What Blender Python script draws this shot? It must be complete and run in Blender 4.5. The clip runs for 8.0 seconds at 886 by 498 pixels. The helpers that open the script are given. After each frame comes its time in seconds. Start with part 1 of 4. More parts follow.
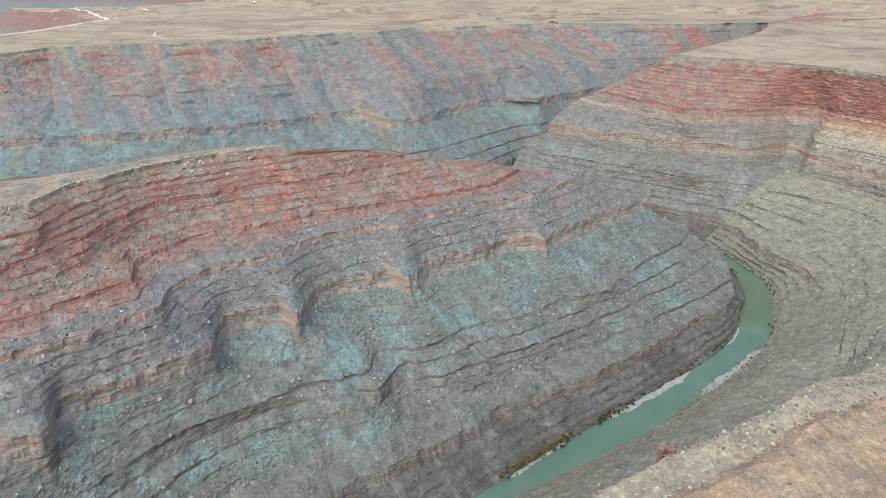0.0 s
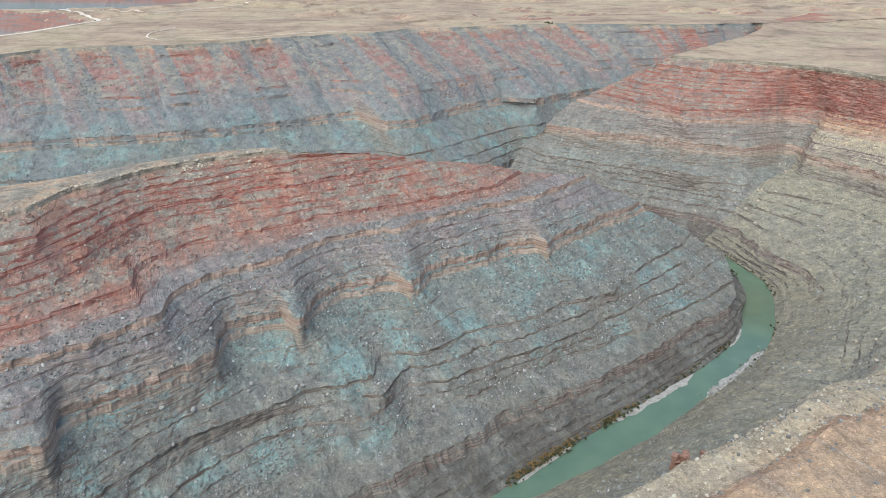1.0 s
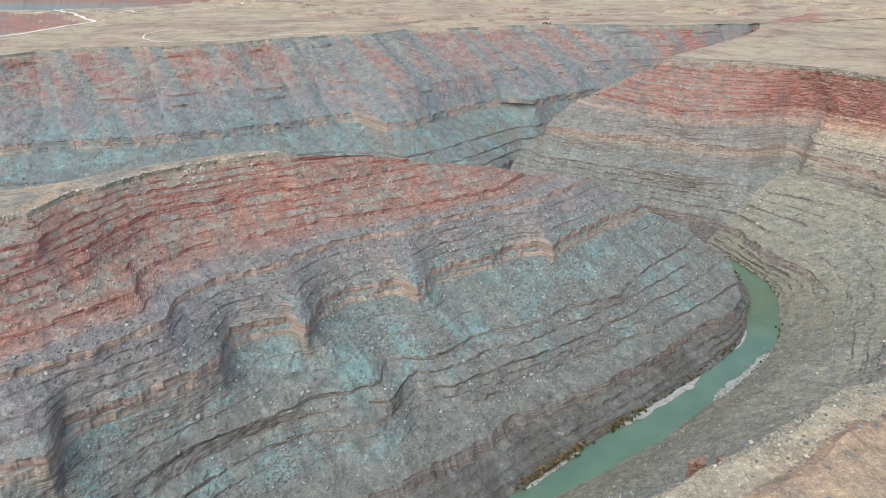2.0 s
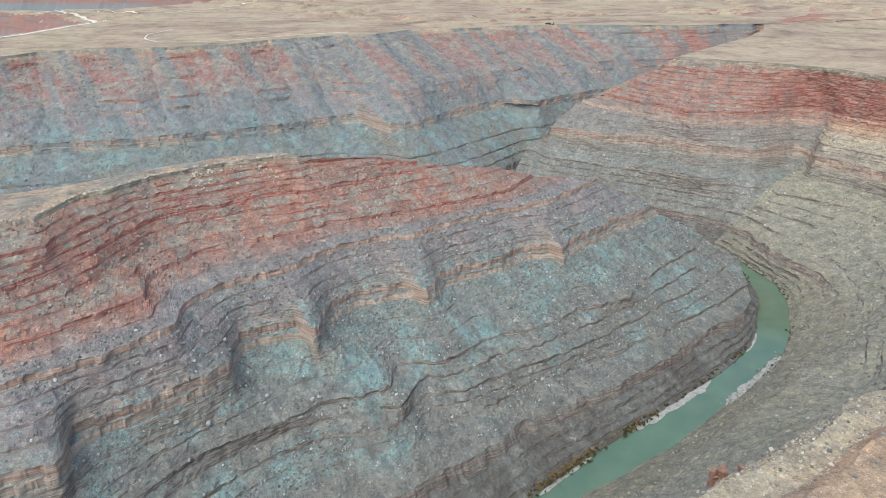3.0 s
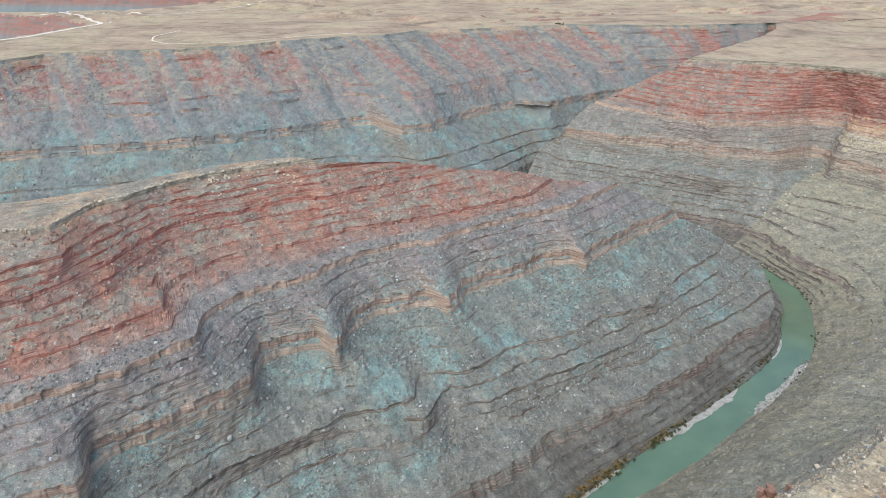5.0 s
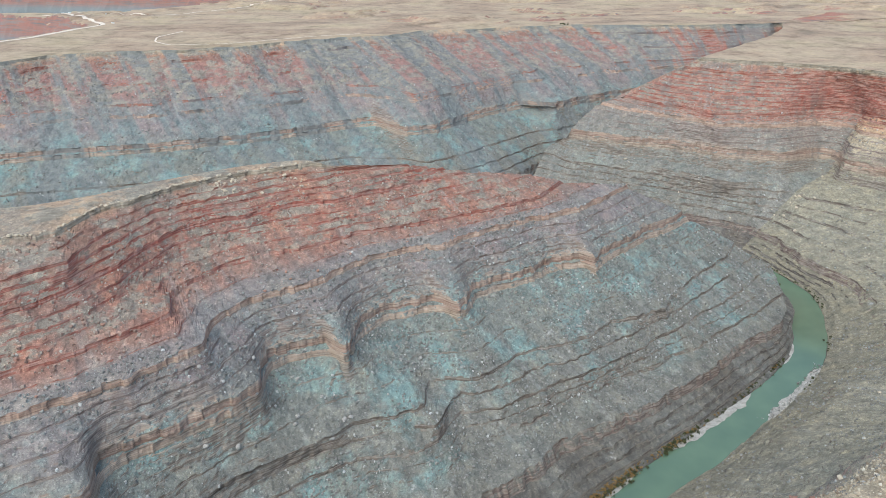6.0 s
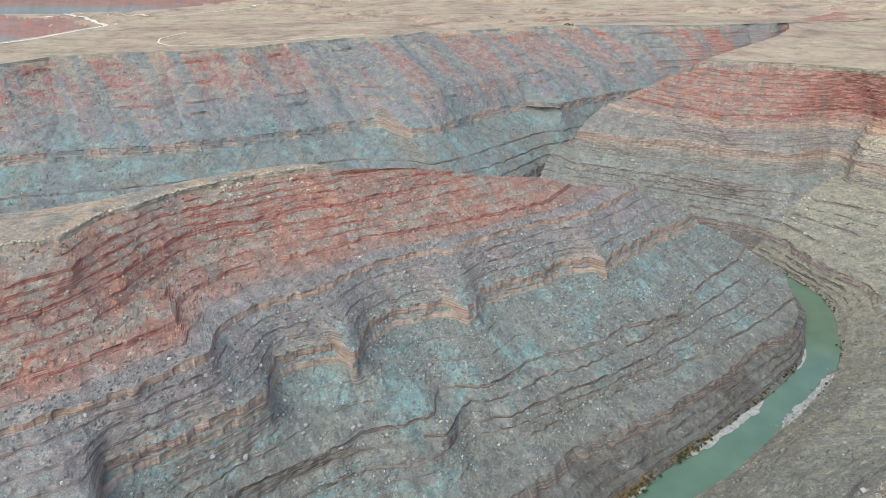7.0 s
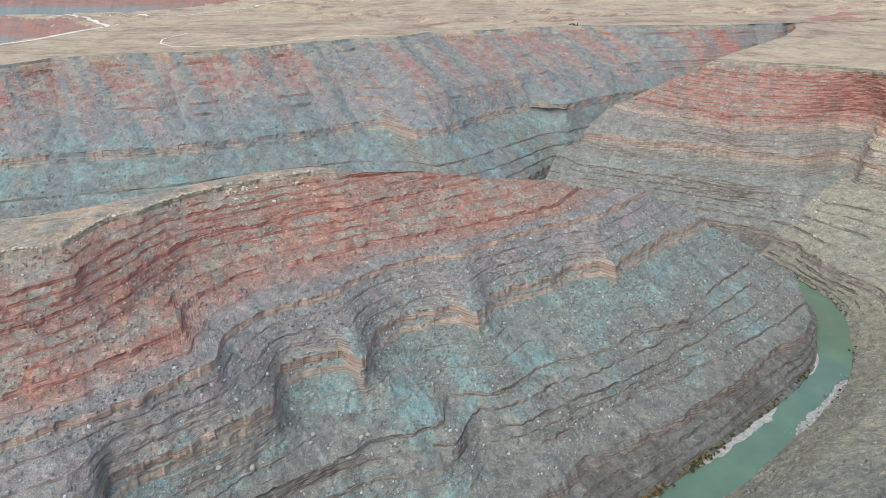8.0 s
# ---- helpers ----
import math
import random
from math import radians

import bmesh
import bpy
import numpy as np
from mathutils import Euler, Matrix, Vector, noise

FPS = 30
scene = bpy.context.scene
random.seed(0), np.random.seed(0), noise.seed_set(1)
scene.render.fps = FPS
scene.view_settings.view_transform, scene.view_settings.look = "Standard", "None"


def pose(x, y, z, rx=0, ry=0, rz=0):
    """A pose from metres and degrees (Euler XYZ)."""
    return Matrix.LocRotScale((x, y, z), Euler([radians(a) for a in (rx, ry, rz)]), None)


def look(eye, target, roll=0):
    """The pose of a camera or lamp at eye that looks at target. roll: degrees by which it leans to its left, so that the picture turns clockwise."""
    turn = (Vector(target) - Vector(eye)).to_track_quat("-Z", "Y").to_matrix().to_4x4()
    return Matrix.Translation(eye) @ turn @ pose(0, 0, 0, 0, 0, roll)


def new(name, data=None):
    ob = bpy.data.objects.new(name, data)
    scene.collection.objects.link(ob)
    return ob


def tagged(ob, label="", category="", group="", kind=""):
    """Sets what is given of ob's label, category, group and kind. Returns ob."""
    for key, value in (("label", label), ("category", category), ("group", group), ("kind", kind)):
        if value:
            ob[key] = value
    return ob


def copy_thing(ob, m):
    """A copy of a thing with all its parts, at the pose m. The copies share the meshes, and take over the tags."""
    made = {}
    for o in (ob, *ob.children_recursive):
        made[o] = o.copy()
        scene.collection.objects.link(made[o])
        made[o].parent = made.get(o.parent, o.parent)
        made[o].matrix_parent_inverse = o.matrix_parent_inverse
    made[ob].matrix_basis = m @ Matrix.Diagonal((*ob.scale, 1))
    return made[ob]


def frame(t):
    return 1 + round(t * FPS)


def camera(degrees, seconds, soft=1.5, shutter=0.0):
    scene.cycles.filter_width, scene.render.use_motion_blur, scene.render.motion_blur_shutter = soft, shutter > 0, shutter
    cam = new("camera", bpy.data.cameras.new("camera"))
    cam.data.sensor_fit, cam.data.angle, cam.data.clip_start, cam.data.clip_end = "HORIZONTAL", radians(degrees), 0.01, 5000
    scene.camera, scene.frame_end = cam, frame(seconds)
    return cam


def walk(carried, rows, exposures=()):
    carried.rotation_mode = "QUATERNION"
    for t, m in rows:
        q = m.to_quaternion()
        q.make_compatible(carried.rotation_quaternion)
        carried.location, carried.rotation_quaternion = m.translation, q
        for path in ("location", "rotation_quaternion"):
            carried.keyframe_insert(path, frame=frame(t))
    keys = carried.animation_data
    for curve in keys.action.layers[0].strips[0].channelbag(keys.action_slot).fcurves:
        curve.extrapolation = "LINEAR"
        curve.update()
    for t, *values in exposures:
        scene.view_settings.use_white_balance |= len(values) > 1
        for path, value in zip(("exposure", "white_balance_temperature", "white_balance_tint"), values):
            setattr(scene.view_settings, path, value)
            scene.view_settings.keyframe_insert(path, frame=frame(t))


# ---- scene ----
cam = camera(66.0, 8.0, soft=0.8)
METRES, EYE, TILT, LEAN, TURN = 126.0, 513.0, -23.85, 0.0, 0.0
ROWS = [
    (0.0, 0.0, 0.0, 0.0, 0.0, 0.0, -0.0),
    (0.5, -0.053, 0.0307, 0.0142, -0.34, 0.02, 0.14),
    (1.0, -0.1055, 0.0618, 0.0288, -0.68, 0.03, 0.29),
    (1.5, -0.1586, 0.093, 0.0436, -0.98, 0.04, 0.43),
    (3.0, -0.3178, 0.1905, 0.088, -1.28, 0.06, 0.58),
    (3.5, -0.3685, 0.2256, 0.1033, -1.26, 0.05, 0.61),
    (4.0, -0.4176, 0.2628, 0.1193, -1.24, 0.04, 0.67),
    (4.5, -0.4624, 0.3023, 0.1368, -1.2, 0.04, 0.71),
    (6.0, -0.5777, 0.4307, 0.1946, -1.07, 0.04, 0.78),
    (6.5, -0.6118, 0.4768, 0.2168, -1.01, 0.04, 0.8),
    (7.0, -0.644, 0.5242, 0.2395, -0.95, 0.04, 0.83),
    (7.5, -0.6745, 0.5728, 0.2626, -0.89, 0.03, 0.83),
    (8.0, -0.7042, 0.6225, 0.2863, -0.84, 0.02, 0.84),
]
walk(cam, [(t, pose(0, 0, EYE, TILT, LEAN, TURN) @ pose(METRES * x, METRES * y, METRES * z, 90 + pitch, roll, yaw)) for t, x, y, z, yaw, pitch, roll in ROWS], [(0.0, 1.03, 6300, 1), (8.0, 1.03, 6300, 1)])

# ---- light and sky ----
SUN_EL, SUN_AZ = 56.0, 210.0
world = bpy.data.worlds.new("overcast_sky")
scene.world = world
world.use_nodes = True
wn = world.node_tree
sky = wn.nodes.new("ShaderNodeTexSky")
sky.sky_type = "NISHITA"
sky.sun_disc = False
sky.sun_elevation, sky.sun_rotation = radians(SUN_EL), radians(SUN_AZ)
sky.air_density, sky.dust_density, sky.ozone_density = 1.0, 1.5, 1.5
wn.nodes["Background"].inputs["Strength"].default_value = 0.13
wn.links.new(sky.outputs["Color"], wn.nodes["Background"].inputs["Color"])
sun = new("sun", bpy.data.lights.new("sun", "SUN"))
sun.data.energy, sun.data.angle, sun.data.color = 1.35, radians(50), (1.0, 0.96, 0.90)
SUN_FROM = Vector((math.sin(radians(SUN_AZ)) * math.cos(radians(SUN_EL)), math.cos(radians(SUN_AZ)) * math.cos(radians(SUN_EL)), math.sin(radians(SUN_EL))))
sun.matrix_world = look(SUN_FROM * 1000, (0, 0, 0))


# ---- value noise in metres ----
def hash01(ix, iy, iz, seed):
    h = (ix * 374761393 + iy * 668265263 + iz * 2147483647 + seed * 1274126177) & 0xFFFFFFFF
    h = ((h ^ (h >> 13)) * 1274126177) & 0xFFFFFFFF
    h = ((h ^ (h >> 15)) * 2246822519) & 0xFFFFFFFF
    return ((h ^ (h >> 16)) & 0xFFFFFF) / 0xFFFFFF


def vnoise(x, y, z, seed=0):
    """Smooth noise from -1 to 1."""
    fx, fy, fz = np.floor(x), np.floor(y), np.floor(z)
    ix, iy, iz = fx.astype(np.int64), fy.astype(np.int64), fz.astype(np.int64)
    tx, ty, tz = x - fx, y - fy, z - fz
    tx, ty, tz = (t * t * (3 - 2 * t) for t in (tx, ty, tz))
    total = 0
    for dx in (0, 1):
        for dy in (0, 1):
            for dz in (0, 1):
                wgt = (tx if dx else 1 - tx) * (ty if dy else 1 - ty) * (tz if dz else 1 - tz)
                total = total + wgt * hash01(ix + dx, iy + dy, iz + dz, seed)
    return total * 2 - 1


def fbm(x, y, z, size, octaves=4, seed=0, gain=0.5):
    out, amp = 0, 1.0
    for k in range(octaves):
        out = out + amp * vnoise(x / size, y / size, z / size, seed + 17 * k)
        size, amp = size / 2.07, amp * gain
    return out


# ---- materials ----
def mat_nodes(name, rough=0.95, spec=0.15):
    m = bpy.data.materials.new(name)
    m.use_nodes = True
    nt = m.node_tree
    b = nt.nodes["Principled BSDF"]
    b.inputs["Roughness"].default_value = rough
    b.inputs["Specular IOR Level"].default_value = spec
    return m, nt, b


def math_node(nt, op, a, b=None, clamp=False):
    n = nt.nodes.new("ShaderNodeMath")
    n.operation, n.use_clamp = op, clamp
    for i, v in enumerate((a, b)):
        if v is None:
            continue
        if isinstance(v, (int, float)):
            n.inputs[i].default_value = v
        else:
            nt.links.new(v, n.inputs[i])
    return n.outputs[0]


def mix_col(nt, fac, a, b, blend="MIX"):
    n = nt.nodes.new("ShaderNodeMix")
    n.data_type, n.blend_type = "RGBA", blend
    for key, v in (("Factor_Float", fac), ("A_Color", a), ("B_Color", b)):
        sock = next(s for s in n.inputs if s.identifier == key)
        if isinstance(v, (int, float)):
            sock.default_value = v
        elif isinstance(v, tuple):
            sock.default_value = (*v, 1)
        else:
            nt.links.new(v, sock)
    return next(s for s in n.outputs if s.identifier == "Result_Color")


def noise_tex(nt, co, size, detail=4.0, rough=0.55, stretch=(1, 1, 1)):
    mp = nt.nodes.new("ShaderNodeMapping")
    mp.inputs["Scale"].default_value = tuple(s / size for s in stretch)
    nt.links.new(co, mp.inputs["Vector"])
    n = nt.nodes.new("ShaderNodeTexNoise")
    n.inputs["Scale"].default_value = 1.0
    n.inputs["Detail"].default_value = detail
    n.inputs["Roughness"].default_value = rough
    nt.links.new(mp.outputs["Vector"], n.inputs["Vector"])
    return n.outputs["Fac"]


def step_between(nt, v, lo, hi):
    n = nt.nodes.new("ShaderNodeMapRange")
    n.interpolation_type = "SMOOTHSTEP"
    nt.links.new(v, n.inputs["Value"])
    n.inputs["From Min"].default_value, n.inputs["From Max"].default_value = lo, hi
    return n.outputs["Result"]


def ramp(nt, v, stops):
    n = nt.nodes.new("ShaderNodeValToRGB")
    els = n.color_ramp.elements
    while len(els) < len(stops):
        els.new(0.5)
    for e, (p, c) in zip(els, stops):
        e.position, e.color = p, (*c, 1)
    nt.links.new(v, n.inputs["Fac"])
    return n.outputs["Color"]


TOP = 310.0
# rock colours by height below the cap
CLIFF_COLOURS = [(0, (0.10, 0.088, 0.08)), (20, (0.115, 0.098, 0.088)), (24, (0.17, 0.125, 0.11)), (35, (0.19, 0.145, 0.125)),
                 (44, (0.175, 0.143, 0.12)), (92, (0.185, 0.152, 0.126)), (126, (0.21, 0.172, 0.142)), (130, (0.40, 0.31, 0.24)), (135, (0.44, 0.335, 0.26)),
                 (142, (0.37, 0.235, 0.18)), (149, (0.42, 0.315, 0.245)), (157, (0.25, 0.20, 0.175)), (183, (0.25, 0.19, 0.17)), (188, (0.45, 0.31, 0.235)),
                 (194, (0.46, 0.295, 0.22)), (202, (0.345, 0.14, 0.105)), (244, (0.36, 0.125, 0.094)), (262, (0.35, 0.132, 0.10))]
SCREE_COLOURS = [(0, (0.11, 0.10, 0.088)), (24, (0.125, 0.112, 0.098)), (38, (0.185, 0.175, 0.15)), (92, (0.198, 0.188, 0.162)),
                 (132, (0.20, 0.212, 0.188)), (150, (0.23, 0.22, 0.197)), (176, (0.255, 0.20, 0.19)), (188, (0.245, 0.205, 0.19)),
                 (198, (0.25, 0.205, 0.19)), (205, (0.32, 0.163, 0.12)), (240, (0.32, 0.158, 0.115)), (262, (0.30, 0.178, 0.132))]
WALL_SCREE = [(0, (0.12, 0.105, 0.09)), (32, (0.135, 0.115, 0.097)), (40, (0.20, 0.185, 0.158)), (120, (0.215, 0.205, 0.178)), (150, (0.225, 0.205, 0.175)), (172, (0.235, 0.205, 0.175)),
              (196, (0.25, 0.20, 0.17)), (205, (0.27, 0.185, 0.15)), (214, (0.29, 0.165, 0.128)), (262, (0.29, 0.165, 0.128))]
FAR_SCREE = SCREE_COLOURS[:7] + [(196, (0.235, 0.205, 0.19)), (212, (0.25, 0.195, 0.175)), (224, (0.29, 0.175, 0.15)), (262, (0.30, 0.165, 0.14))]
TAN_SCREE = [(0, (0.23, 0.202, 0.148)), (34, (0.25, 0.22, 0.16)), (44, (0.275, 0.244, 0.183)), (120, (0.287, 0.253, 0.186)), (150, (0.29, 0.25, 0.185)), (168, (0.37, 0.30, 0.215)), (186, (0.41, 0.33, 0.23)),
             (191, (0.40, 0.24, 0.152)), (197, (0.42, 0.29, 0.19)), (204, (0.40, 0.232, 0.145)), (210, (0.40, 0.225, 0.145)), (262, (0.33, 0.17, 0.12))]


def strata_material(name, cover, teal, cap, rubble, hide=0.25, lay=(0.42, 0.6), axis=(0.85, 0.527), slant=0.2, pile=(0.205, 0.20, 0.18), stain=0.4, grit=0.65):
    """Layered rock: bed colours by height on steep faces, rubble on slopes. cover: how much rubble hides the beds."""
    m, nt, b = mat_nodes(name)
    geo = nt.nodes.new("ShaderNodeNewGeometry")
    co = geo.outputs["Position"]
    sep = nt.nodes.new("ShaderNodeSeparateXYZ")
    nt.links.new(co, sep.inputs[0])
    nsep = nt.nodes.new("ShaderNodeSeparateXYZ")
    nt.links.new(geo.outputs["Normal"], nsep.inputs[0])
    wave = math_node(nt, "MULTIPLY", math_node(nt, "SUBTRACT", noise_tex(nt, co, 60), 0.5), 4.0)
    z = math_node(nt, "ADD", sep.outputs["Z"], wave)
    zn = math_node(nt, "DIVIDE", z, TOP)
    cliff = ramp(nt, zn, [(p / TOP, c) for p, c in CLIFF_COLOURS + [(cap - 4, (0.31, 0.12, 0.085)), (cap, (0.32, 0.26, 0.195)), (cap + 9, (0.33, 0.29, 0.22))]])
    scree = ramp(nt, zn, [(p / TOP, c) for p, c in rubble + [(cap - 3, (0.29, 0.16, 0.12)), (cap + 4, (0.39, 0.27, 0.185)), (cap + 10, (0.40, 0.285, 0.195))]])
    # thin beds within the cliffs
    beds = noise_tex(nt, co, 30, 3, 0.6, (1, 1, 22))
    cliff = mix_col(nt, math_node(nt, "MULTIPLY", step_between(nt, beds, 0.44, 0.58), 0.75), mix_col(nt, 1.0, cliff, (0.82, 0.78, 0.76), "MULTIPLY"), mix_col(nt, 0.42, cliff, (0.46, 0.40, 0.33)))
    thin = noise_tex(nt, co, 40, 3, 0.65, (1, 1, 75))
    cliff = mix_col(nt, 1.0, cliff, ramp(nt, thin, [(0.34, (0.62, 0.58, 0.56)), (0.47, (1, 1, 1)), (0.6, (1.12, 1.13, 1.13)), (0.7, (1.45, 1.5, 1.5))]), "MULTIPLY")
    dark = noise_tex(nt, co, 26, 5, 0.62, (1, 1, 0.13))
    # rubble: grain, grey tongues running downhill, pale and green patches
    grain = noise_tex(nt, co, 7, 6, 0.72)
    speck = noise_tex(nt, co, 1.6, 3, 0.7)
    run = nt.nodes.new("ShaderNodeVectorMath")
    run.operation = "DOT_PRODUCT"
    run.inputs[1].default_value = (axis[0], axis[1], slant)
    nt.links.new(co, run.inputs[0])
    fall = nt.nodes.new("ShaderNodeCombineXYZ")
    nt.links.new(run.outputs["Value"], fall.inputs[0])
    nt.links.new(math_node(nt, "MULTIPLY", sep.outputs["Z"], 0.3), fall.inputs[1])
    tongue = noise_tex(nt, fall.outputs[0], 62, 6, 0.6)
    chute = math_node(nt, "MULTIPLY", step_between(nt, tongue, lay[0], lay[1]), cover)
    scree = mix_col(nt, chute, scree, pile)
    green = math_node(nt, "MULTIPLY", step_between(nt, noise_tex(nt, co, 44, 5, 0.68, (1, 1, 0.5)), 0.46, 0.68),
                      math_node(nt, "MULTIPLY", step_between(nt, sep.outputs["Z"], 38, 52), math_node(nt, "SUBTRACT", 1.0, step_between(nt, sep.outputs["Z"], 130, 215))))
    # this green leans blue, to put the far wall's haze into the colour
    scree = mix_col(nt, math_node(nt, "MULTIPLY", green, teal), scree, (0.205, 0.295, 0.278))
    pale = step_between(nt, noise_tex(nt, co, 22, 6, 0.7), 0.62, 0.74)
    scree = mix_col(nt, math_node(nt, "MULTIPLY", pale, 0.75), scree, (0.42, 0.41, 0.395))
    streak = nt.nodes.new("ShaderNodeCombineXYZ")
    nt.links.new(run.outputs["Value"], streak.inputs[0])
    nt.links.new(math_node(nt, "MULTIPLY", sep.outputs["Z"], 0.1), streak.inputs[1])
    rill = noise_tex(nt, streak.outputs[0], 13, 4, 0.6)
    scree = mix_col(nt, math_node(nt, "MULTIPLY", step_between(nt, rill, 0.55, 0.72), 0.35), scree, (0.33, 0.325, 0.305))
    gloom = math_node(nt, "SUBTRACT", 1.0, step_between(nt, rill, 0.3, 0.46))
    scree = mix_col(nt, math_node(nt, "MULTIPLY", gloom, 0.3), scree, (0.11, 0.10, 0.088))
    tan = step_between(nt, noise_tex(nt, co, 30, 5, 0.64, (1, 1, 2.2)), 0.47, 0.57)
    tan = math_node(nt, "MULTIPLY", math_node(nt, "MULTIPLY", tan, step_between(nt, sep.outputs["Z"], 204, 214)), 0.8)
    scree = mix_col(nt, tan, scree, (0.27, 0.24, 0.195))
    rock = nt.nodes.new("ShaderNodeTexVoronoi")
    rock.inputs["Scale"].default_value = 0.34
    nt.links.new(co, rock.inputs["Vector"])
    rsep = nt.nodes.new("ShaderNodeSeparateXYZ")
    nt.links.new(rock.outputs["Color"], rsep.inputs[0])
    scree = mix_col(nt, grit, scree, ramp(nt, rsep.outputs["Y"], [(0.0, (0.72, 0.72, 0.72)), (0.3, (0.96, 0.96, 0.96)), (0.85, (1.04, 1.04, 1.04)), (1.0, (1.4, 1.4, 1.38))]), "MULTIPLY")
    stone = nt.nodes.new("ShaderNodeTexVoronoi")
    stone.inputs["Scale"].default_value = 1.15
    nt.links.new(co, stone.inputs["Vector"])
    ssep = nt.nodes.new("ShaderNodeSeparateXYZ")
    nt.links.new(stone.outputs["Color"], ssep.inputs[0])
    scree = mix_col(nt, grit, scree, ramp(nt, ssep.outputs["X"], [(0.0, (0.62, 0.62, 0.61)), (0.4, (0.95, 0.95, 0.95)), (0.9, (1.07, 1.06, 1.05)), (1.0, (1.7, 1.68, 1.64))]), "MULTIPLY")
    mottle = noise_tex(nt, co, 17, 4, 0.6)
    scree = mix_col(nt, 1.0, scree, ramp(nt, mottle, [(0.32, (0.74, 0.75, 0.76)), (0.5, (1, 1, 1)), (0.7, (1.22, 1.18, 1.1))]), "MULTIPLY")
    steep = math_node(nt, "ADD", nsep.outputs["Z"], math_node(nt, "MULTIPLY", math_node(nt, "SUBTRACT", grain, 0.5), 0.35))
    flat = step_between(nt, steep, 0.48, 0.66)
    cliff = mix_col(nt, math_node(nt, "MULTIPLY", chute, hide), cliff, pile)
    col = mix_col(nt, flat, cliff, scree)
    # dark water stains down the face
    col = mix_col(nt, math_node(nt, "MULTIPLY", step_between(nt, dark, 0.5, 0.72), stain * 0.75), col, (0.13, 0.12, 0.11))
    shade = ramp(nt, grain, [(0.3, (0.6, 0.6, 0.6)), (0.47, (0.95, 0.95, 0.95)), (0.54, (1.05, 1.05, 1.04)), (0.7, (1.38, 1.37, 1.35))])
    col = mix_col(nt, grit, col, shade, "MULTIPLY")
    col = mix_col(nt, math_node(nt, "MULTIPLY", step_between(nt, speck, 0.64, 0.74), 0.4 * grit), col, (0.06, 0.06, 0.05))
    nt.links.new(col, b.inputs["Base Color"])
    bump = nt.nodes.new("ShaderNodeBump")
    bump.inputs["Strength"].default_value, bump.inputs["Distance"].default_value = 0.8, 1.0
    nt.links.new(math_node(nt, "ADD", grain, math_node(nt, "MULTIPLY", stone.outputs["Distance"], -0.5)), bump.inputs["Height"])
    nt.links.new(bump.outputs["Normal"], b.inputs["Normal"])
    return m


def ground_material(name, stops, size, dots, bump_m=0.4, scarp=None):
    """Dry ground: two sizes of patches and dark scrub specks."""
    m, nt, b = mat_nodes(name)
    co = nt.nodes.new("ShaderNodeNewGeometry").outputs["Position"]
    a = noise_tex(nt, co, size, 6, 0.6, (0.6, 1, 1))
    col = ramp(nt, a, stops)
    fine = noise_tex(nt, co, size / 14, 5, 0.7)
    col = mix_col(nt, 1.0, col, ramp(nt, fine, [(0.3, (0.78, 0.765, 0.74)), (0.5, (1, 1, 1)), (0.75, (1.15, 1.14, 1.12))]), "MULTIPLY")
    mid = noise_tex(nt, co, size / 3.1, 5, 0.65)
    col = mix_col(nt, 1.0, col, ramp(nt, mid, [(0.34, (0.70, 0.69, 0.67)), (0.5, (1, 1, 1)), (0.68, (1.14, 1.12, 1.06))]), "MULTIPLY")
    if scarp:
        up = nt.nodes.new("ShaderNodeSeparateXYZ")
        nt.links.new(nt.nodes.new("ShaderNodeNewGeometry").outputs["Normal"], up.inputs[0])
        rock = ramp(nt, noise_tex(nt, co, 45, 4, 0.6, (0.4, 0.4, 8)), scarp)
        hsep = nt.nodes.new("ShaderNodeSeparateXYZ")
        nt.links.new(co, hsep.inputs[0])
        rock = mix_col(nt, step_between(nt, hsep.outputs["Z"], 215, 255), (0.20, 0.21, 0.205), rock)
        low = step_between(nt, hsep.outputs["Z"], 280, 255)
        col = mix_col(nt, math_node(nt, "MAXIMUM", low, step_between(nt, up.outputs["Z"], 0.86, 0.7)), col, rock)
    dot = step_between(nt, noise_tex(nt, co, 2.6, 2, 0.6), 0.62, 0.72)
    col = mix_col(nt, math_node(nt, "MULTIPLY", dot, dots), col, (0.09, 0.085, 0.055))
    nt.links.new(col, b.inputs["Base Color"])
    bump = nt.nodes.new("ShaderNodeBump")
    bump.inputs["Strength"].default_value, bump.inputs["Distance"].default_value = 0.7, bump_m
    nt.links.new(fine, bump.inputs["Height"])
    nt.links.new(bump.outputs["Normal"], b.inputs["Normal"])
    return m


def plain_material(name, colour, rough=0.8, vary=0.25, size=2.0):
    m, nt, b = mat_nodes(name, rough)
    co = nt.nodes.new("ShaderNodeNewGeometry").outputs["Position"]
    n = noise_tex(nt, co, size, 4, 0.65)
    lo, hi = tuple(c * (1 - vary) for c in colour), tuple(min(1, c * (1 + vary)) for c in colour)
    col = ramp(nt, n, [(0.3, lo), (0.7, hi)])
    info = nt.nodes.new("ShaderNodeNewGeometry")
    col = mix_col(nt, 1.0, col, ramp(nt, info.outputs["Random Per Island"], [(0, (0.75, 0.75, 0.75)), (1, (1.2, 1.2, 1.2))]), "MULTIPLY")
    nt.links.new(col, b.inputs["Base Color"])
    return m


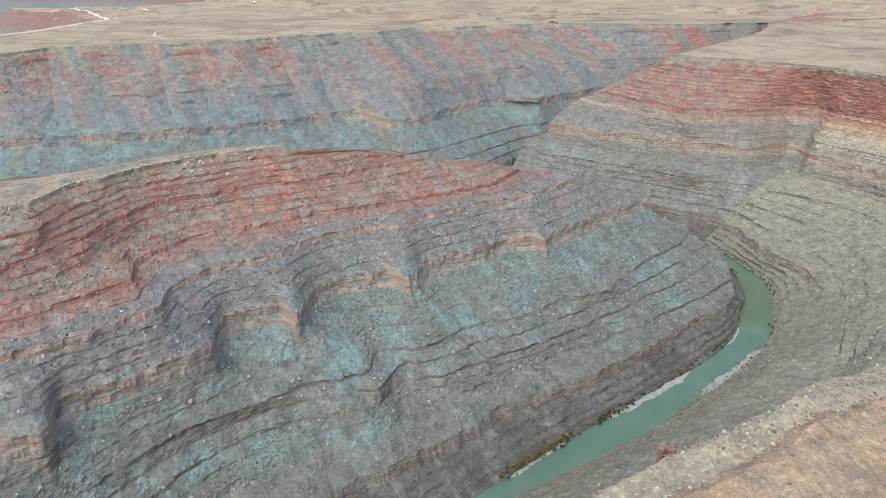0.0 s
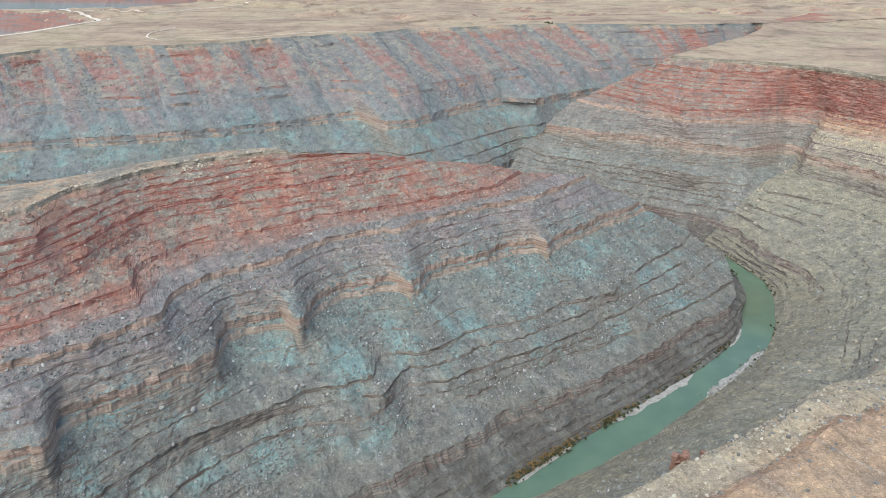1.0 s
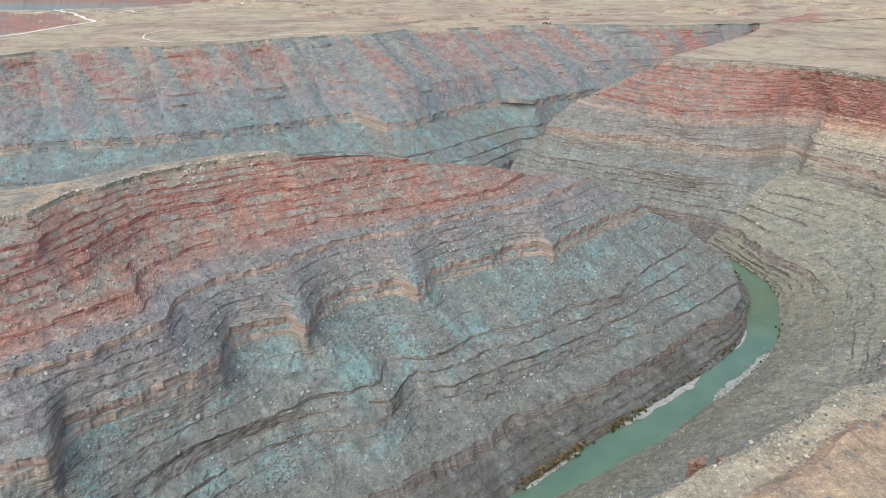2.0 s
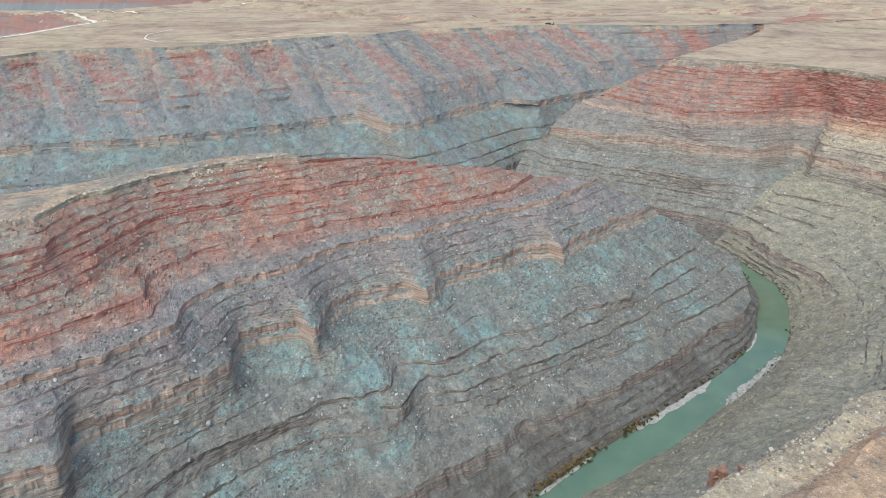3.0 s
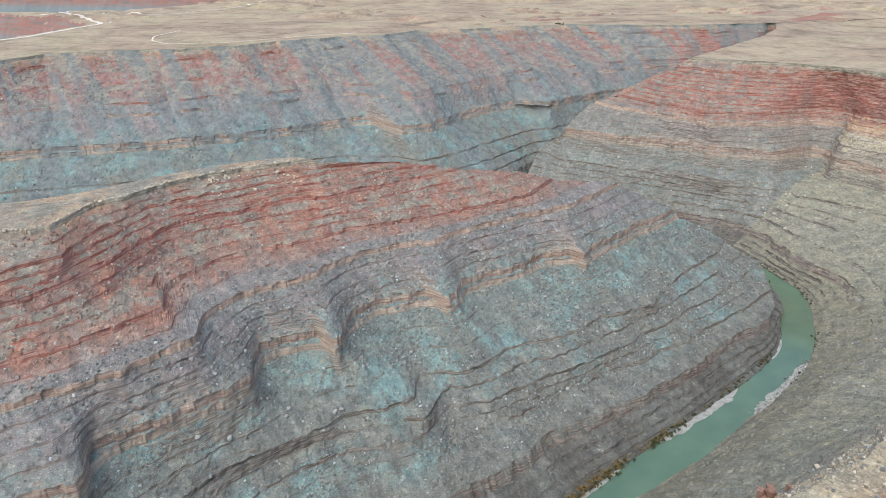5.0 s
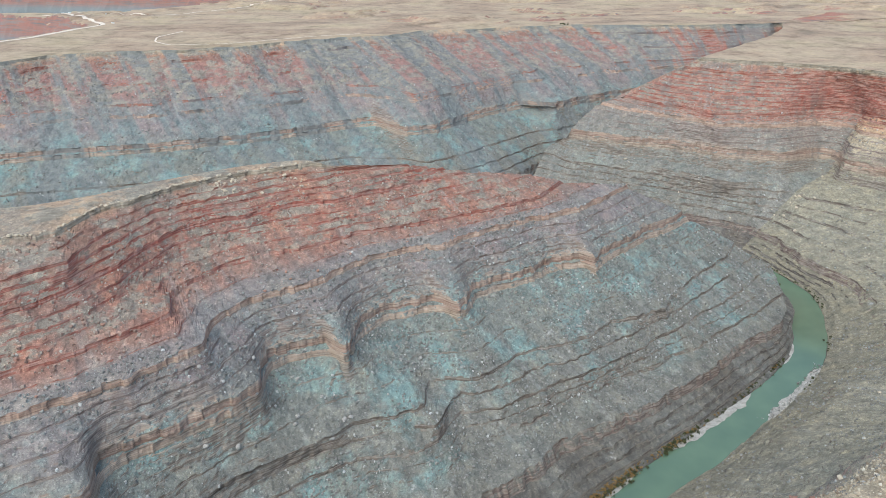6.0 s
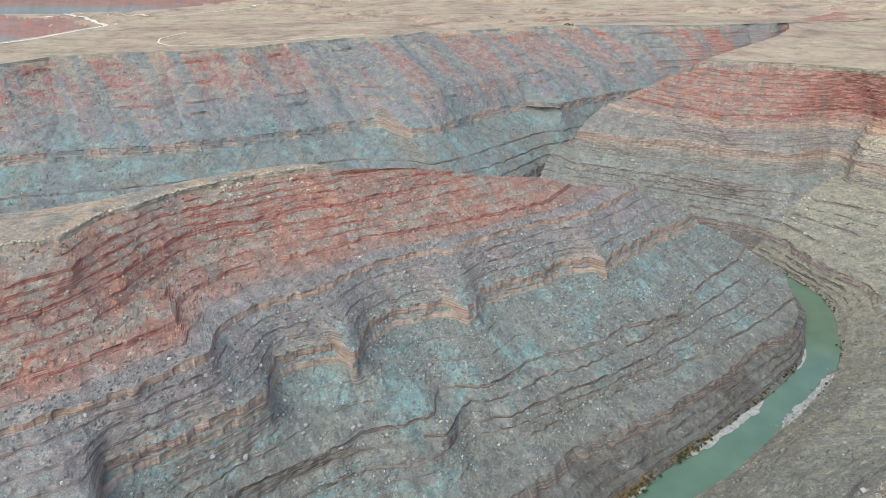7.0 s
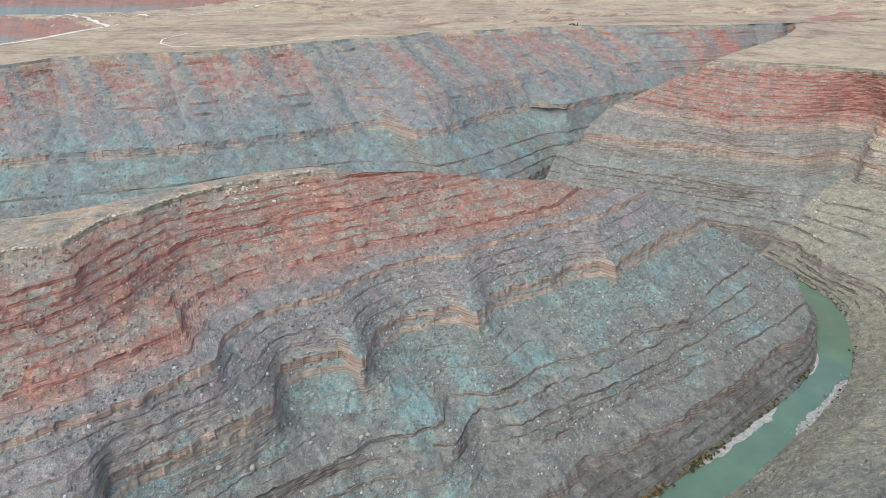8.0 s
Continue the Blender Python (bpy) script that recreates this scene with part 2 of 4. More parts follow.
RIDGE_ROCK = strata_material("layered_rock_ridge", 0.5, 0.8, 275, SCREE_COLOURS)
WALL_ROCK = strata_material("layered_rock_wall", 0.5, 0.2, 292, WALL_SCREE, 0.2, (0.5, 0.62), (0.89, -0.455), 0.1, (0.265, 0.248, 0.218), 0.7)
BENCH_ROCK = strata_material("layered_rock_bench", 0.12, 0.05, 292, TAN_SCREE)
# far rubble is bluer and greyer: distance haze put into the rock colour
FAR_ROCK = strata_material("layered_rock_far_haze_tinted", 0.9, 0.8, 290, FAR_SCREE, 0.85, (0.46, 0.55), (0.9, 0.436), 0.25, (0.185, 0.192, 0.184), 0.2, 0.35)
PLATEAU = ground_material("dry_grass_plateau", [(0.3, (0.22, 0.165, 0.12)), (0.42, (0.34, 0.24, 0.17)), (0.52, (0.40, 0.30, 0.21)), (0.62, (0.375, 0.29, 0.19)), (0.74, (0.31, 0.195, 0.14))], 170, 0.45,
                          scarp=[(0.35, (0.17, 0.15, 0.14)), (0.5, (0.30, 0.14, 0.11)), (0.65, (0.22, 0.18, 0.16))])
ROAD = ground_material("gravel_road", [(0.3, (0.66, 0.55, 0.45)), (0.7, (0.74, 0.63, 0.53))], 20, 0.05, 0.1)
SAND = ground_material("pale_river_sand", [(0.3, (0.27, 0.25, 0.225)), (0.7, (0.42, 0.395, 0.36))], 12, 0.15, 0.15)
BOULDER = plain_material("boulder_stone", (0.28, 0.26, 0.235), 0.95, 0.3, 1.5)
RED_BOULDER = plain_material("red_boulder_stone", (0.30, 0.17, 0.125), 0.95, 0.3, 1.5)
TAN_BOULDER = plain_material("tan_boulder_stone", (0.40, 0.33, 0.25), 0.95, 0.25, 1.5)
SHRUB = plain_material("shrub_leaves", (0.07, 0.075, 0.035), 0.9, 0.4, 1.0)
DRY_SHRUB = plain_material("dry_shrub_twigs", (0.22, 0.14, 0.06), 0.9, 0.4, 1.0)

WATER, wnt, wb = mat_nodes("silty_green_water", 0.12, 0.5)
wco = wnt.nodes.new("ShaderNodeNewGeometry").outputs["Position"]
wnt.links.new(ramp(wnt, noise_tex(wnt, wco, 45, 3, 0.5), [(0.3, (0.10, 0.15, 0.10)), (0.7, (0.125, 0.18, 0.115))]), wb.inputs["Base Color"])
wbump = wnt.nodes.new("ShaderNodeBump")
wbump.inputs["Strength"].default_value, wbump.inputs["Distance"].default_value = 0.25, 0.15
wnt.links.new(noise_tex(wnt, wco, 2.5, 3, 0.6), wbump.inputs["Height"])
wnt.links.new(wbump.outputs["Normal"], wb.inputs["Normal"])


# ---- mesh helpers ----
def mesh_from(name, verts, quads, mat, smooth=False):
    me = bpy.data.meshes.new(name)
    verts = np.ascontiguousarray(verts, dtype=np.float32).reshape(-1, 3)
    quads = np.ascontiguousarray(quads, dtype=np.int32)
    k = quads.shape[1]
    me.vertices.add(len(verts))
    me.vertices.foreach_set("co", verts.ravel())
    me.loops.add(quads.size)
    me.loops.foreach_set("vertex_index", quads.ravel())
    me.polygons.add(len(quads))
    me.polygons.foreach_set("loop_start", np.arange(0, quads.size, k, dtype=np.int32))
    me.polygons.foreach_set("use_smooth", np.full(len(quads), smooth))
    me.materials.append(mat)
    me.update(calc_edges=True)
    return me


def grid_mesh(name, P, mat, flip=False, smooth=False):
    r, c = P.shape[:2]
    i = np.arange(r * c).reshape(r, c)
    q = np.stack([i[:-1, :-1], i[:-1, 1:], i[1:, 1:], i[1:, :-1]], -1).reshape(-1, 4)
    if flip:
        q = q[:, ::-1]
    # leave out faces that have shrunk to nothing where contours close
    V = P.reshape(-1, 3)
    d = np.linalg.norm(np.cross(V[q[:, 2]] - V[q[:, 0]], V[q[:, 3]] - V[q[:, 1]]), axis=1)
    return mesh_from(name, V, q[d > 0.02], mat, smooth)


def child(name, me, parent, label=""):
    ob = new(name, me)
    ob.parent = parent
    return tagged(ob, label)


# ---- the beds: bottom, top, how steep (0 slope, 1 cliff) ----
LOW_BEDS = [(0, 3, 0.1), (3, 7, 0.85), (7, 9, 0.1), (9, 13, 0.85), (13, 15.5, 0.1), (15.5, 20, 0.85), (20, 23, 0.1), (23, 36, 0.92), (36, 46, 0),
    (46, 50, 0.9), (50, 56, 0), (56, 57.5, 0.7), (57.5, 63.5, 0), (63.5, 67, 0.9), (67, 75, 0), (75, 78, 0.9), (78, 86, 0), (86, 90, 0.92),
    (90, 103, 0), (103, 104.5, 0.7), (104.5, 117, 0), (117, 118.5, 0.6), (118.5, 130, 0), (130, 138, 0.92), (138, 140, 0.3), (140, 149, 0.97)]
HIGH_BEDS = [(149, 158, 0), (158, 160, 0.8), (160, 168, 0), (168, 170.5, 0.85), (170.5, 179, 0), (179, 181, 0.8), (181, 187, 0), (187, 194, 0.93), (194, 200, 0),
    (200, 201.5, 0.8), (201.5, 207, 0), (207, 212, 0.92), (212, 217, 0.1), (217, 219, 0.8), (219, 223, 0.1), (223, 226, 0.78), (226, 231, 0.1), (231, 233.5, 0.75),
    (233.5, 240, 0.1), (240, 245, 0.82), (245, 249, 0.1), (249, 251.5, 0.72), (251.5, 255, 0.1), (255, 258, 0.76), (258, 262, 0.1), (262, 265, 0.78), (265, 269, 0.1),
    (269, 271, 0.85), (271, 275, 0.1), (275, 280, 0.94)]
BEDS = LOW_BEDS + HIGH_BEDS
FAR_BEDS = [(lo, hi, 0.0 if hi - lo < 3.1 and hard > 0.5 else hard) for lo, hi, hard in BEDS[:-1]] + [(275, 281, 0.9), (281, 293, 0.1), (293, 300, 0.95)]
RIM_BEDS = BEDS[:-1] + [(275, 281, 0.9), (281, 293, 0.1), (293, 300, 0.95)]


def rows_of(beds, fine):
    """Heights and plan coordinates of the rows, with the first row of each bed."""
    z, q, starts, at = [], [], [], 0.0
    for lo, hi, hard in beds:
        starts.append(len(z))
        run = (hi - lo) * (1 - 0.93 * hard)
        n = max(2, int(round(((hi - lo) * (0.9 if hard > 0.5 else 1.1)) / fine)))
        for k in range(n):
            z.append(lo + (hi - lo) * k / n)
            q.append(at + run * k / n)
        at += run
    z.append(beds[-1][1]), q.append(at), starts.append(len(z) - 1)
    return np.array(z), np.array(q), starts


def row_at(zs, height):
    """The first row at or above a height."""
    return int(np.searchsorted(zs, height))


def smooth_line(a, v, at, width):
    """v over a, sampled at `at`, with its corners rounded over `width`."""
    offs = np.linspace(-1, 1, 9) * width
    return np.mean([np.interp(at + o, a, v) for o in offs], axis=0)


def blocks(s, z_key, size, seed):
    """Joint blocks along a cliff: a step of its own for each block, from -1 to 1."""
    warp = s + size * 0.8 * vnoise(s / (size * 2.3), z_key * 0.77, 0 * s, seed)
    cell = np.floor(warp / size).astype(np.int64)
    return hash01(cell, np.floor(z_key).astype(np.int64) + 0 * cell, 0 * cell, seed) * 2 - 1


def roughen(P, out, s, beds, starts, amount, block=9.0, cover=None, wander=2.2):
    """Gullies, joint blocks and rubble on a lofted face. out: the horizontal way out of the rock."""
    X, Y, Z = (P[..., k] for k in range(3))
    hard = np.zeros(P.shape[0])
    bed = np.zeros(P.shape[0])
    for k, (lo, hi, h) in enumerate(beds):
        hard[starts[k]:starts[k + 1]] = h
        bed[starts[k]:starts[k + 1]] = k
    thick = np.array([min(1.0, (hi - lo) / 9) for lo, hi, _ in beds])
    hard[-1], bed[-1] = beds[-1][2], len(beds) - 1
    hard, bed = hard[:, None] + 0 * X, bed[:, None] + 0 * X
    big = fbm(X, Y, Z * 0.25, 63, 4, 3) * wander
    edge = fbm(X, Y, Z * 0.8, 26, 4, 11) * 1.9 + fbm(X, Y, Z * 0.9, 8.5, 3, 15) * 1.0
    joint = (blocks(s, bed, block, 5) * 1.6 + blocks(s, bed + 0.5, block * 0.43, 8) * 0.7) * np.clip(hard * 2 - 0.8, 0, 1) * (0.25 + 0.75 * thick[bed.astype(int)])
    d = (big + edge + joint + fbm(X, Y, Z * 1.6, 6, 2, 31) * 0.5) * amount
    d = d * np.clip((Z + 1) / 16, 0.25, 1)
    if cover is not None:
        d = d * cover
    soft = 1 - np.clip(hard * 2 - 0.6, 0, 1)
    rub = (fbm(X, Y, Z, 14, 3, 21) * 0.9 + np.maximum(fbm(X, Y, Z, 5, 2, 25), 0.0) * 1.5) * soft * amount
    R = P.copy()
    R[..., 0] += out[..., 0] * d
    R[..., 1] += out[..., 1] * d
    R[..., 2] += rub
    return R


def landform(name, P, beds, starts, mat, label, category, flip=False):
    """One landform: an empty with a mesh for each bed."""
    top = tagged(new(name), label, category)
    for k, (lo, hi, h) in enumerate(beds):
        kind = "cliff_band" if h > 0.5 else "rubble_slope"
        child(kind, grid_mesh(kind, P[starts[k]:starts[k + 1] + 1], mat, flip), top)
    return top


# ---- the ridge inside the bend: plan lines of its near side by height, left to tip ----
RIDGE = {}
RIDGE[0] = [(-900, -190), (-600, 40), (-300, 270), (-100, 430), (35, 533), (138, 617), (216, 675), (305, 741), (367, 791), (418, 842), (447, 890), (477, 982), (505, 1066), (497, 1150), (482, 1184)]
RIDGE[36] = [(-940, -150), (-600, 90), (-300, 330), (-86, 518), (-54, 540), (-32, 555), (-3, 572), (15, 586), (31, 600), (63, 634), (84, 648), (112, 662), (142, 680), (171, 693), (213, 720), (249, 746), (279, 771), (310, 804), (348, 833), (381, 855), (413, 876), (438, 909)]
RIDGE[50] = [(-950, -140), (-605, 105), (-310, 350), (-197, 506), (-161, 537), (-126, 562), (-93, 565), (-71, 578), (-48, 596), (-42, 611), (-31, 624), (-11, 627), (21, 647), (51, 661), (70, 682), (94, 694), (154, 735), (193, 752), (255, 790), (327, 844), (397, 898), (442, 935)]
RIDGE[67] = [(-965, -120), (-612, 130), (-320, 372), (-220, 528), (-193, 551), (-148, 577), (-116, 584), (-88, 591), (-66, 603), (-57, 629), (-43, 648), (-29, 649), (2, 652), (36, 675), (64, 693), (107, 715), (155, 748), (208, 787), (265, 830), (331, 882), (398, 947), (450, 999)]
RIDGE[78] = [(-980, -100), (-620, 150), (-330, 390), (-240, 531), (-205, 561), (-150, 593), (-117, 603), (-88, 611), (-68, 609), (-60, 633), (-53, 653), (-43, 667), (-28, 663), (4, 676), (24, 689), (43, 710), (81, 723), (111, 740), (159, 771), (213, 811), (263, 851), (346, 928), (421, 1003)]
RIDGE[90] = [(-1000, -80), (-640, 170), (-345, 400), (-248, 528), (-218, 553), (-165, 587), (-153, 603), (-122, 612), (-94, 620), (-82, 632), (-80, 658), (-77, 674), (-59, 679), (-28, 674), (-2, 688), (16, 706), (24, 724), (49, 736), (77, 742), (113, 757), (149, 792), (188, 802), (227, 824), (246, 856), (299, 916), (367, 976), (403, 1030)]
RIDGE[140] = [(-1060, -30), (-700, 200), (-520, 290), (-363, 439), (-349, 444), (-331, 451), (-329, 463), (-338, 482), (-339, 496), (-321, 508), (-305, 517), (-288, 530), (-284, 540), (-264, 555), (-243, 572), (-232, 589), (-236, 613), (-235, 642), (-218, 655), (-196, 664), (-182, 671), (-167, 651), (-157, 647), (-155, 683), (-150, 710), (-130, 731), (-92, 748), (-69, 759), (-59, 750), (-42, 735), (-31, 752), (-26, 781), (-2, 800), (35, 818), (54, 831), (84, 859), (123, 869), (136, 851), (141, 852), (149, 879), (186, 908), (240, 959), (287, 992), (310, 1018)]
RIDGE[194] = [(-1100, 30), (-760, 250), (-560, 350), (-391, 491), (-378, 498), (-368, 506), (-354, 513), (-340, 525), (-321, 534), (-317, 548), (-302, 561), (-287, 573), (-275, 585), (-279, 609), (-279, 626), (-268, 652), (-250, 671), (-235, 682), (-214, 695), (-193, 711), (-178, 731), (-144, 770), (-105, 789), (-78, 799), (-58, 800), (-30, 828), (15, 858), (55, 884), (95, 900), (129, 920), (149, 942), (218, 1010)]
RIDGE[212] = [(-1107, 44), (-772, 262), (-566, 366), (-404, 522), (-387, 534), (-370, 546), (-353, 562), (-337, 582), (-318, 597), (-309, 610), (-321, 639), (-321, 665), (-306, 692), (-285, 719), (-253, 741), (-218, 756), (-196, 774), (-159, 798), (-92, 821), (-36, 851), (16, 882), (73, 917), (112, 976)]
RIDGE[226] = [(-1114, 56), (-784, 278), (-574, 384), (-413, 544), (-394, 562), (-371, 586), (-355, 625), (-348, 670), (-335, 713), (-302, 745), (-258, 769), (-222, 785), (-185, 800), (-160, 813), (-134, 830), (-93, 856), (-58, 875), (-28, 890), (11, 913), (67, 965)]
RIDGE[245] = [(-1126, 76), (-798, 304), (-588, 415), (-417, 561), (-400, 582), (-386, 605), (-375, 625), (-366, 642), (-363, 661), (-360, 684), (-352, 703), (-342, 724), (-329, 740), (-310, 759), (-282, 771), (-254, 789), (-225, 808), (-186, 819), (-148, 844), (-94, 881), (-31, 924)]
RIDGE[265] = [(-1138, 95), (-810, 324), (-594, 432), (-423, 581), (-407, 596), (-393, 608), (-393, 630), (-390, 654), (-378, 691), (-362, 731), (-336, 752), (-311, 773), (-284, 790), (-256, 808), (-226, 824), (-189, 846), (-136, 876), (-101, 888)]
RIDGE[280] = [(-1150, 110), (-820, 340), (-600, 450), (-447, 630), (-427, 632), (-414, 642), (-410, 666), (-407, 681), (-402, 701), (-380, 718), (-362, 747), (-341, 774), (-316, 795), (-289, 814), (-240, 836), (-216, 852), (-201, 847)]
RIDGE_BACK = {}
RIDGE_BACK[0] = [(-1800, 850), (-1200, 960), (-850, 1110), (-600, 1190), (-300, 1290), (-50, 1270), (180, 1312), (290, 1268), (385, 1215), (450, 1192), (482, 1184)]
RIDGE_BACK[140] = [(-1700, 700), (-1100, 800), (-700, 890), (-420, 970), (-150, 1030), (60, 1060), (200, 1060), (280, 1040), (312, 1024)]
RIDGE_BACK[198] = [(-1650, 640), (-1000, 720), (-620, 800), (-349, 910), (-100, 950), (60, 985), (150, 1000), (209, 984)]
RIDGE_BACK[250] = [(-1600, 560), (-950, 640), (-600, 730), (-384, 816), (-200, 880), (-90, 905), (-34, 902)]
RIDGE_BACK[280] = [(-1550, 480), (-900, 590), (-680, 660), (-489, 705), (-465, 713), (-443, 727), (-420, 741), (-398, 760), (-375, 782), (-350, 800), (-323, 820), (-295, 837), (-245, 858), (-218, 862), (-201, 847)]


def between(W, levels, ql, zs, qs, buried):
    """Rows between the plan lines. buried: by column, how far rubble has smoothed the ledges into a plain slope."""
    plain = np.interp(zs, levels, ql)
    q = qs[:, None] * (1 - buried) + plain[:, None] * buried
    i = np.clip(np.searchsorted(ql, q, side="right") - 1, 0, len(ql) - 2)
    f = (q - ql[i]) / (ql[i + 1] - ql[i])
    col = np.arange(W.shape[1])[None, :] + 0 * i
    return W[i, col] * (1 - f) + W[i + 1, col] * f


def graph(lines, ax, ay, s, zs, qs, width, buried=0.0, talus=False):
    """Offsets w over (row, column) and the tips, of plan lines taken as graphs over the axis (ax, ay)."""
    levels = sorted(lines)
    W, tip_s, tip_w = [], [], []
    for lv in levels:
        a = np.array(lines[lv], float)
        sa, wa = a[:, 0] * ax + a[:, 1] * ay, a[:, 0] * ay - a[:, 1] * ax
        tip_s.append(sa[-1]), tip_w.append(wa[-1])
        body = smooth_line(sa, wa, s, width)
        k = np.clip((sa[-1] - s) / 25.0, 0, 1)
        W.append(body * k + np.interp(s, sa, wa) * (1 - k))
    if talus:
        # rubble fills the bays below the main cliff and spreads into cones under its buttresses
        def eased(v, width):
            return smooth_line(s, v, s, width)
        k = levels.index(140)
        given, tips = list(levels), (list(tip_s), list(tip_w))
        low, cliff, high = W[k - 1], W[k], W[k + 1]
        foot = np.maximum(eased(cliff, 16) * 0.88 + low * 0.12, cliff + 2)
        cone = np.maximum(eased(foot, 30) * 0.6 + low * 0.4, foot + 4)
        shelf = np.minimum(eased(cliff, 14) * 0.62 + eased(high, 10) * 0.38, cliff - 3)
        for lv, row in ((128, foot), (110, cone), (166, shelf)):
            levels.append(lv)
            W.append(row)
            tip_s.append(float(np.interp(lv, given, tips[0])))
            tip_w.append(float(np.interp(lv, given, tips[1])))
        order = np.argsort(levels)
        levels = [levels[o] for o in order]
        W, tip_s, tip_w = [W[o] for o in order], [tip_s[o] for o in order], [tip_w[o] for o in order]
    ql = np.interp(levels, zs, qs)
    buried = np.zeros((len(zs), len(s))) + buried
    W = np.array(W)
    tip_s = np.interp(qs, ql, tip_s)
    tip_w = np.interp(qs, ql, tip_w)
    return between(W, levels, ql, zs, qs, buried), tip_s, tip_w


RAX, RAY = 0.85, 0.527
ZR, QR, ST = rows_of(BEDS, 1.0)
S = np.concatenate([np.arange(-900, -200, 14.0), np.arange(-200, 1040, 1.7)])
# rubble buries some stretches of the ledges
BUR = np.clip(0.08 + 0.45 * fbm(S[None, :] + 0 * ZR[:, None], ZR[:, None] * 1.6 + 0 * S[None, :], 0 * S[None, :] + 0 * ZR[:, None], 55, 3, 51), 0, 0.6)
BUR *= np.where((ZR > 128) & (ZR < 156), 0.25, 1.0)[:, None] * np.where((ZR < 40) | (ZR > 186), 0.3, 1.0)[:, None]
FULL, TIP_S, TIP_W = graph(RIDGE, RAX, RAY, S, ZR, QR, 2.5, BUR, True)


def close_tip(full, s, tip_s, tip_w, reach=60.0):
    """Draw every row in to its tip, so that the near and the far side meet there."""
    ss = np.minimum(s[None, :], tip_s[:, None])
    w_at = np.array([np.interp(r, s, row) for r, row in zip(ss, full)])
    end = np.array([np.interp(t, s, row) for t, row in zip(tip_s, full)])
    k = np.clip(1 - (tip_s[:, None] - ss) / reach, 0, 1) ** 2
    return ss, w_at + (tip_w - end)[:, None] * k


SS, WW = close_tip(FULL, S, TIP_S, TIP_W)
P = np.stack([SS * RAX + WW * RAY, SS * RAY - WW * RAX, ZR[:, None] + 0 * SS], -1)
OUT = np.zeros(P.shape[:2] + (2,))
OUT[..., 0], OUT[..., 1] = RAY, -RAX
RIDGE_P = roughen(P, OUT, SS, BEDS, ST, 1.0, cover=np.clip((TIP_S[:, None] - SS) / 70, 0.0, 1))
RIDGE_P[0, :, 2] = -3.0
rock_ridge = landform("rock_ridge", RIDGE_P, BEDS, ST, RIDGE_ROCK, "long layered ridge of red beds over grey-green rubble above the river", "ridge")

# its far side and its flat cap
ZB = ZR
SB = S[::6]
FB, TBS, TBW = graph(RIDGE_BACK, RAX, RAY, SB, ZB, ZB, 7.0)
TBS, TBW = TIP_S, TIP_W
SSB, WB = close_tip(FB, SB, TBS, TBW)
PB = np.stack([SSB * RAX + WB * RAY, SSB * RAY - WB * RAX, ZB[:, None] + 0 * SSB], -1)
PB[0, :, 2] = -3.0
child("far_slope", grid_mesh("far_slope", PB, RIDGE_ROCK, True), rock_ridge)
near_edge, far_edge = RIDGE_P[-1], np.stack([np.interp(S, SB, PB[-1, :, k]) for k in range(3)], -1)
mixk = np.linspace(0, 1, 40)[:, None, None]
CAP = near_edge[None] * (1 - mixk) + far_edge[None] * mixk
bulge = np.sin(np.pi * mixk[..., 0]) * np.clip(np.linalg.norm((near_edge - far_edge)[:, :2], axis=1) / 40, 0, 1)[None]
CAP[..., 2] += bulge * (1.5 + 2.2 * fbm(CAP[..., 0], CAP[..., 1], 0 * CAP[..., 0], 40, 4, 77))
child("cap", grid_mesh("cap", CAP, RIDGE_ROCK), rock_ridge, "bare tan rock cap")

# ---- the wall outside the bend, round a point inside it ----
WALL = {}
WALL[0] = [(-300, 250), (-60, 440), (67, 533), (131, 571), (201, 614), (267, 662), (314, 701), (385, 757), (452, 827), (507, 925), (536, 1022), (519, 1101), (495, 1176), (435, 1250), (345, 1312), (225, 1372), (125, 1440)]
WALL[40] = [(-260, 200), (0, 420), (130, 500), (230, 570), (310, 630), (380, 690), (450, 740), (540, 830), (590, 930), (603, 1004), (578, 1049), (561, 1122), (548, 1220), (489, 1273), (429, 1308), (352, 1362), (232, 1425), (150, 1485)]
WALL[70] = [(-245, 180), (30, 405), (150, 475), (260, 545), (350, 605), (455, 650), (520, 760), (610, 870), (670, 970), (680, 1060), (650, 1140), (590, 1215), (585, 1245), (520, 1285), (450, 1332), (348, 1398), (232, 1462), (172, 1528)]
WALL[100] = [(-230, 160), (60, 390), (170, 450), (290, 520), (390, 575), (500, 660), (600, 780), (700, 890), (765, 1000), (775, 1100), (752, 1165), (700, 1208), (645, 1242), (650, 1278), (600, 1280), (510, 1300), (430, 1365), (343, 1430), (230, 1500), (201, 1571)]
WALL[108] = [(-225, 150), (60, 380), (155, 440), (275, 505), (375, 560), (480, 640), (600, 765), (710, 880), (790, 1000), (800, 1090), (773, 1152), (742, 1205), (697, 1266), (700, 1312), (675, 1340), (612, 1308), (520, 1336), (437, 1400), (335, 1452), (233, 1515), (215, 1572)]
WALL[148] = [(-210, 130), (60, 355), (110, 375), (171, 415), (250, 465), (330, 510), (420, 560), (520, 620), (650, 740), (760, 870), (820, 1000), (818, 1090), (786, 1147), (750, 1215), (705, 1282), (725, 1335), (695, 1358), (614, 1326), (523, 1354), (439, 1422), (329, 1471), (240, 1530)]
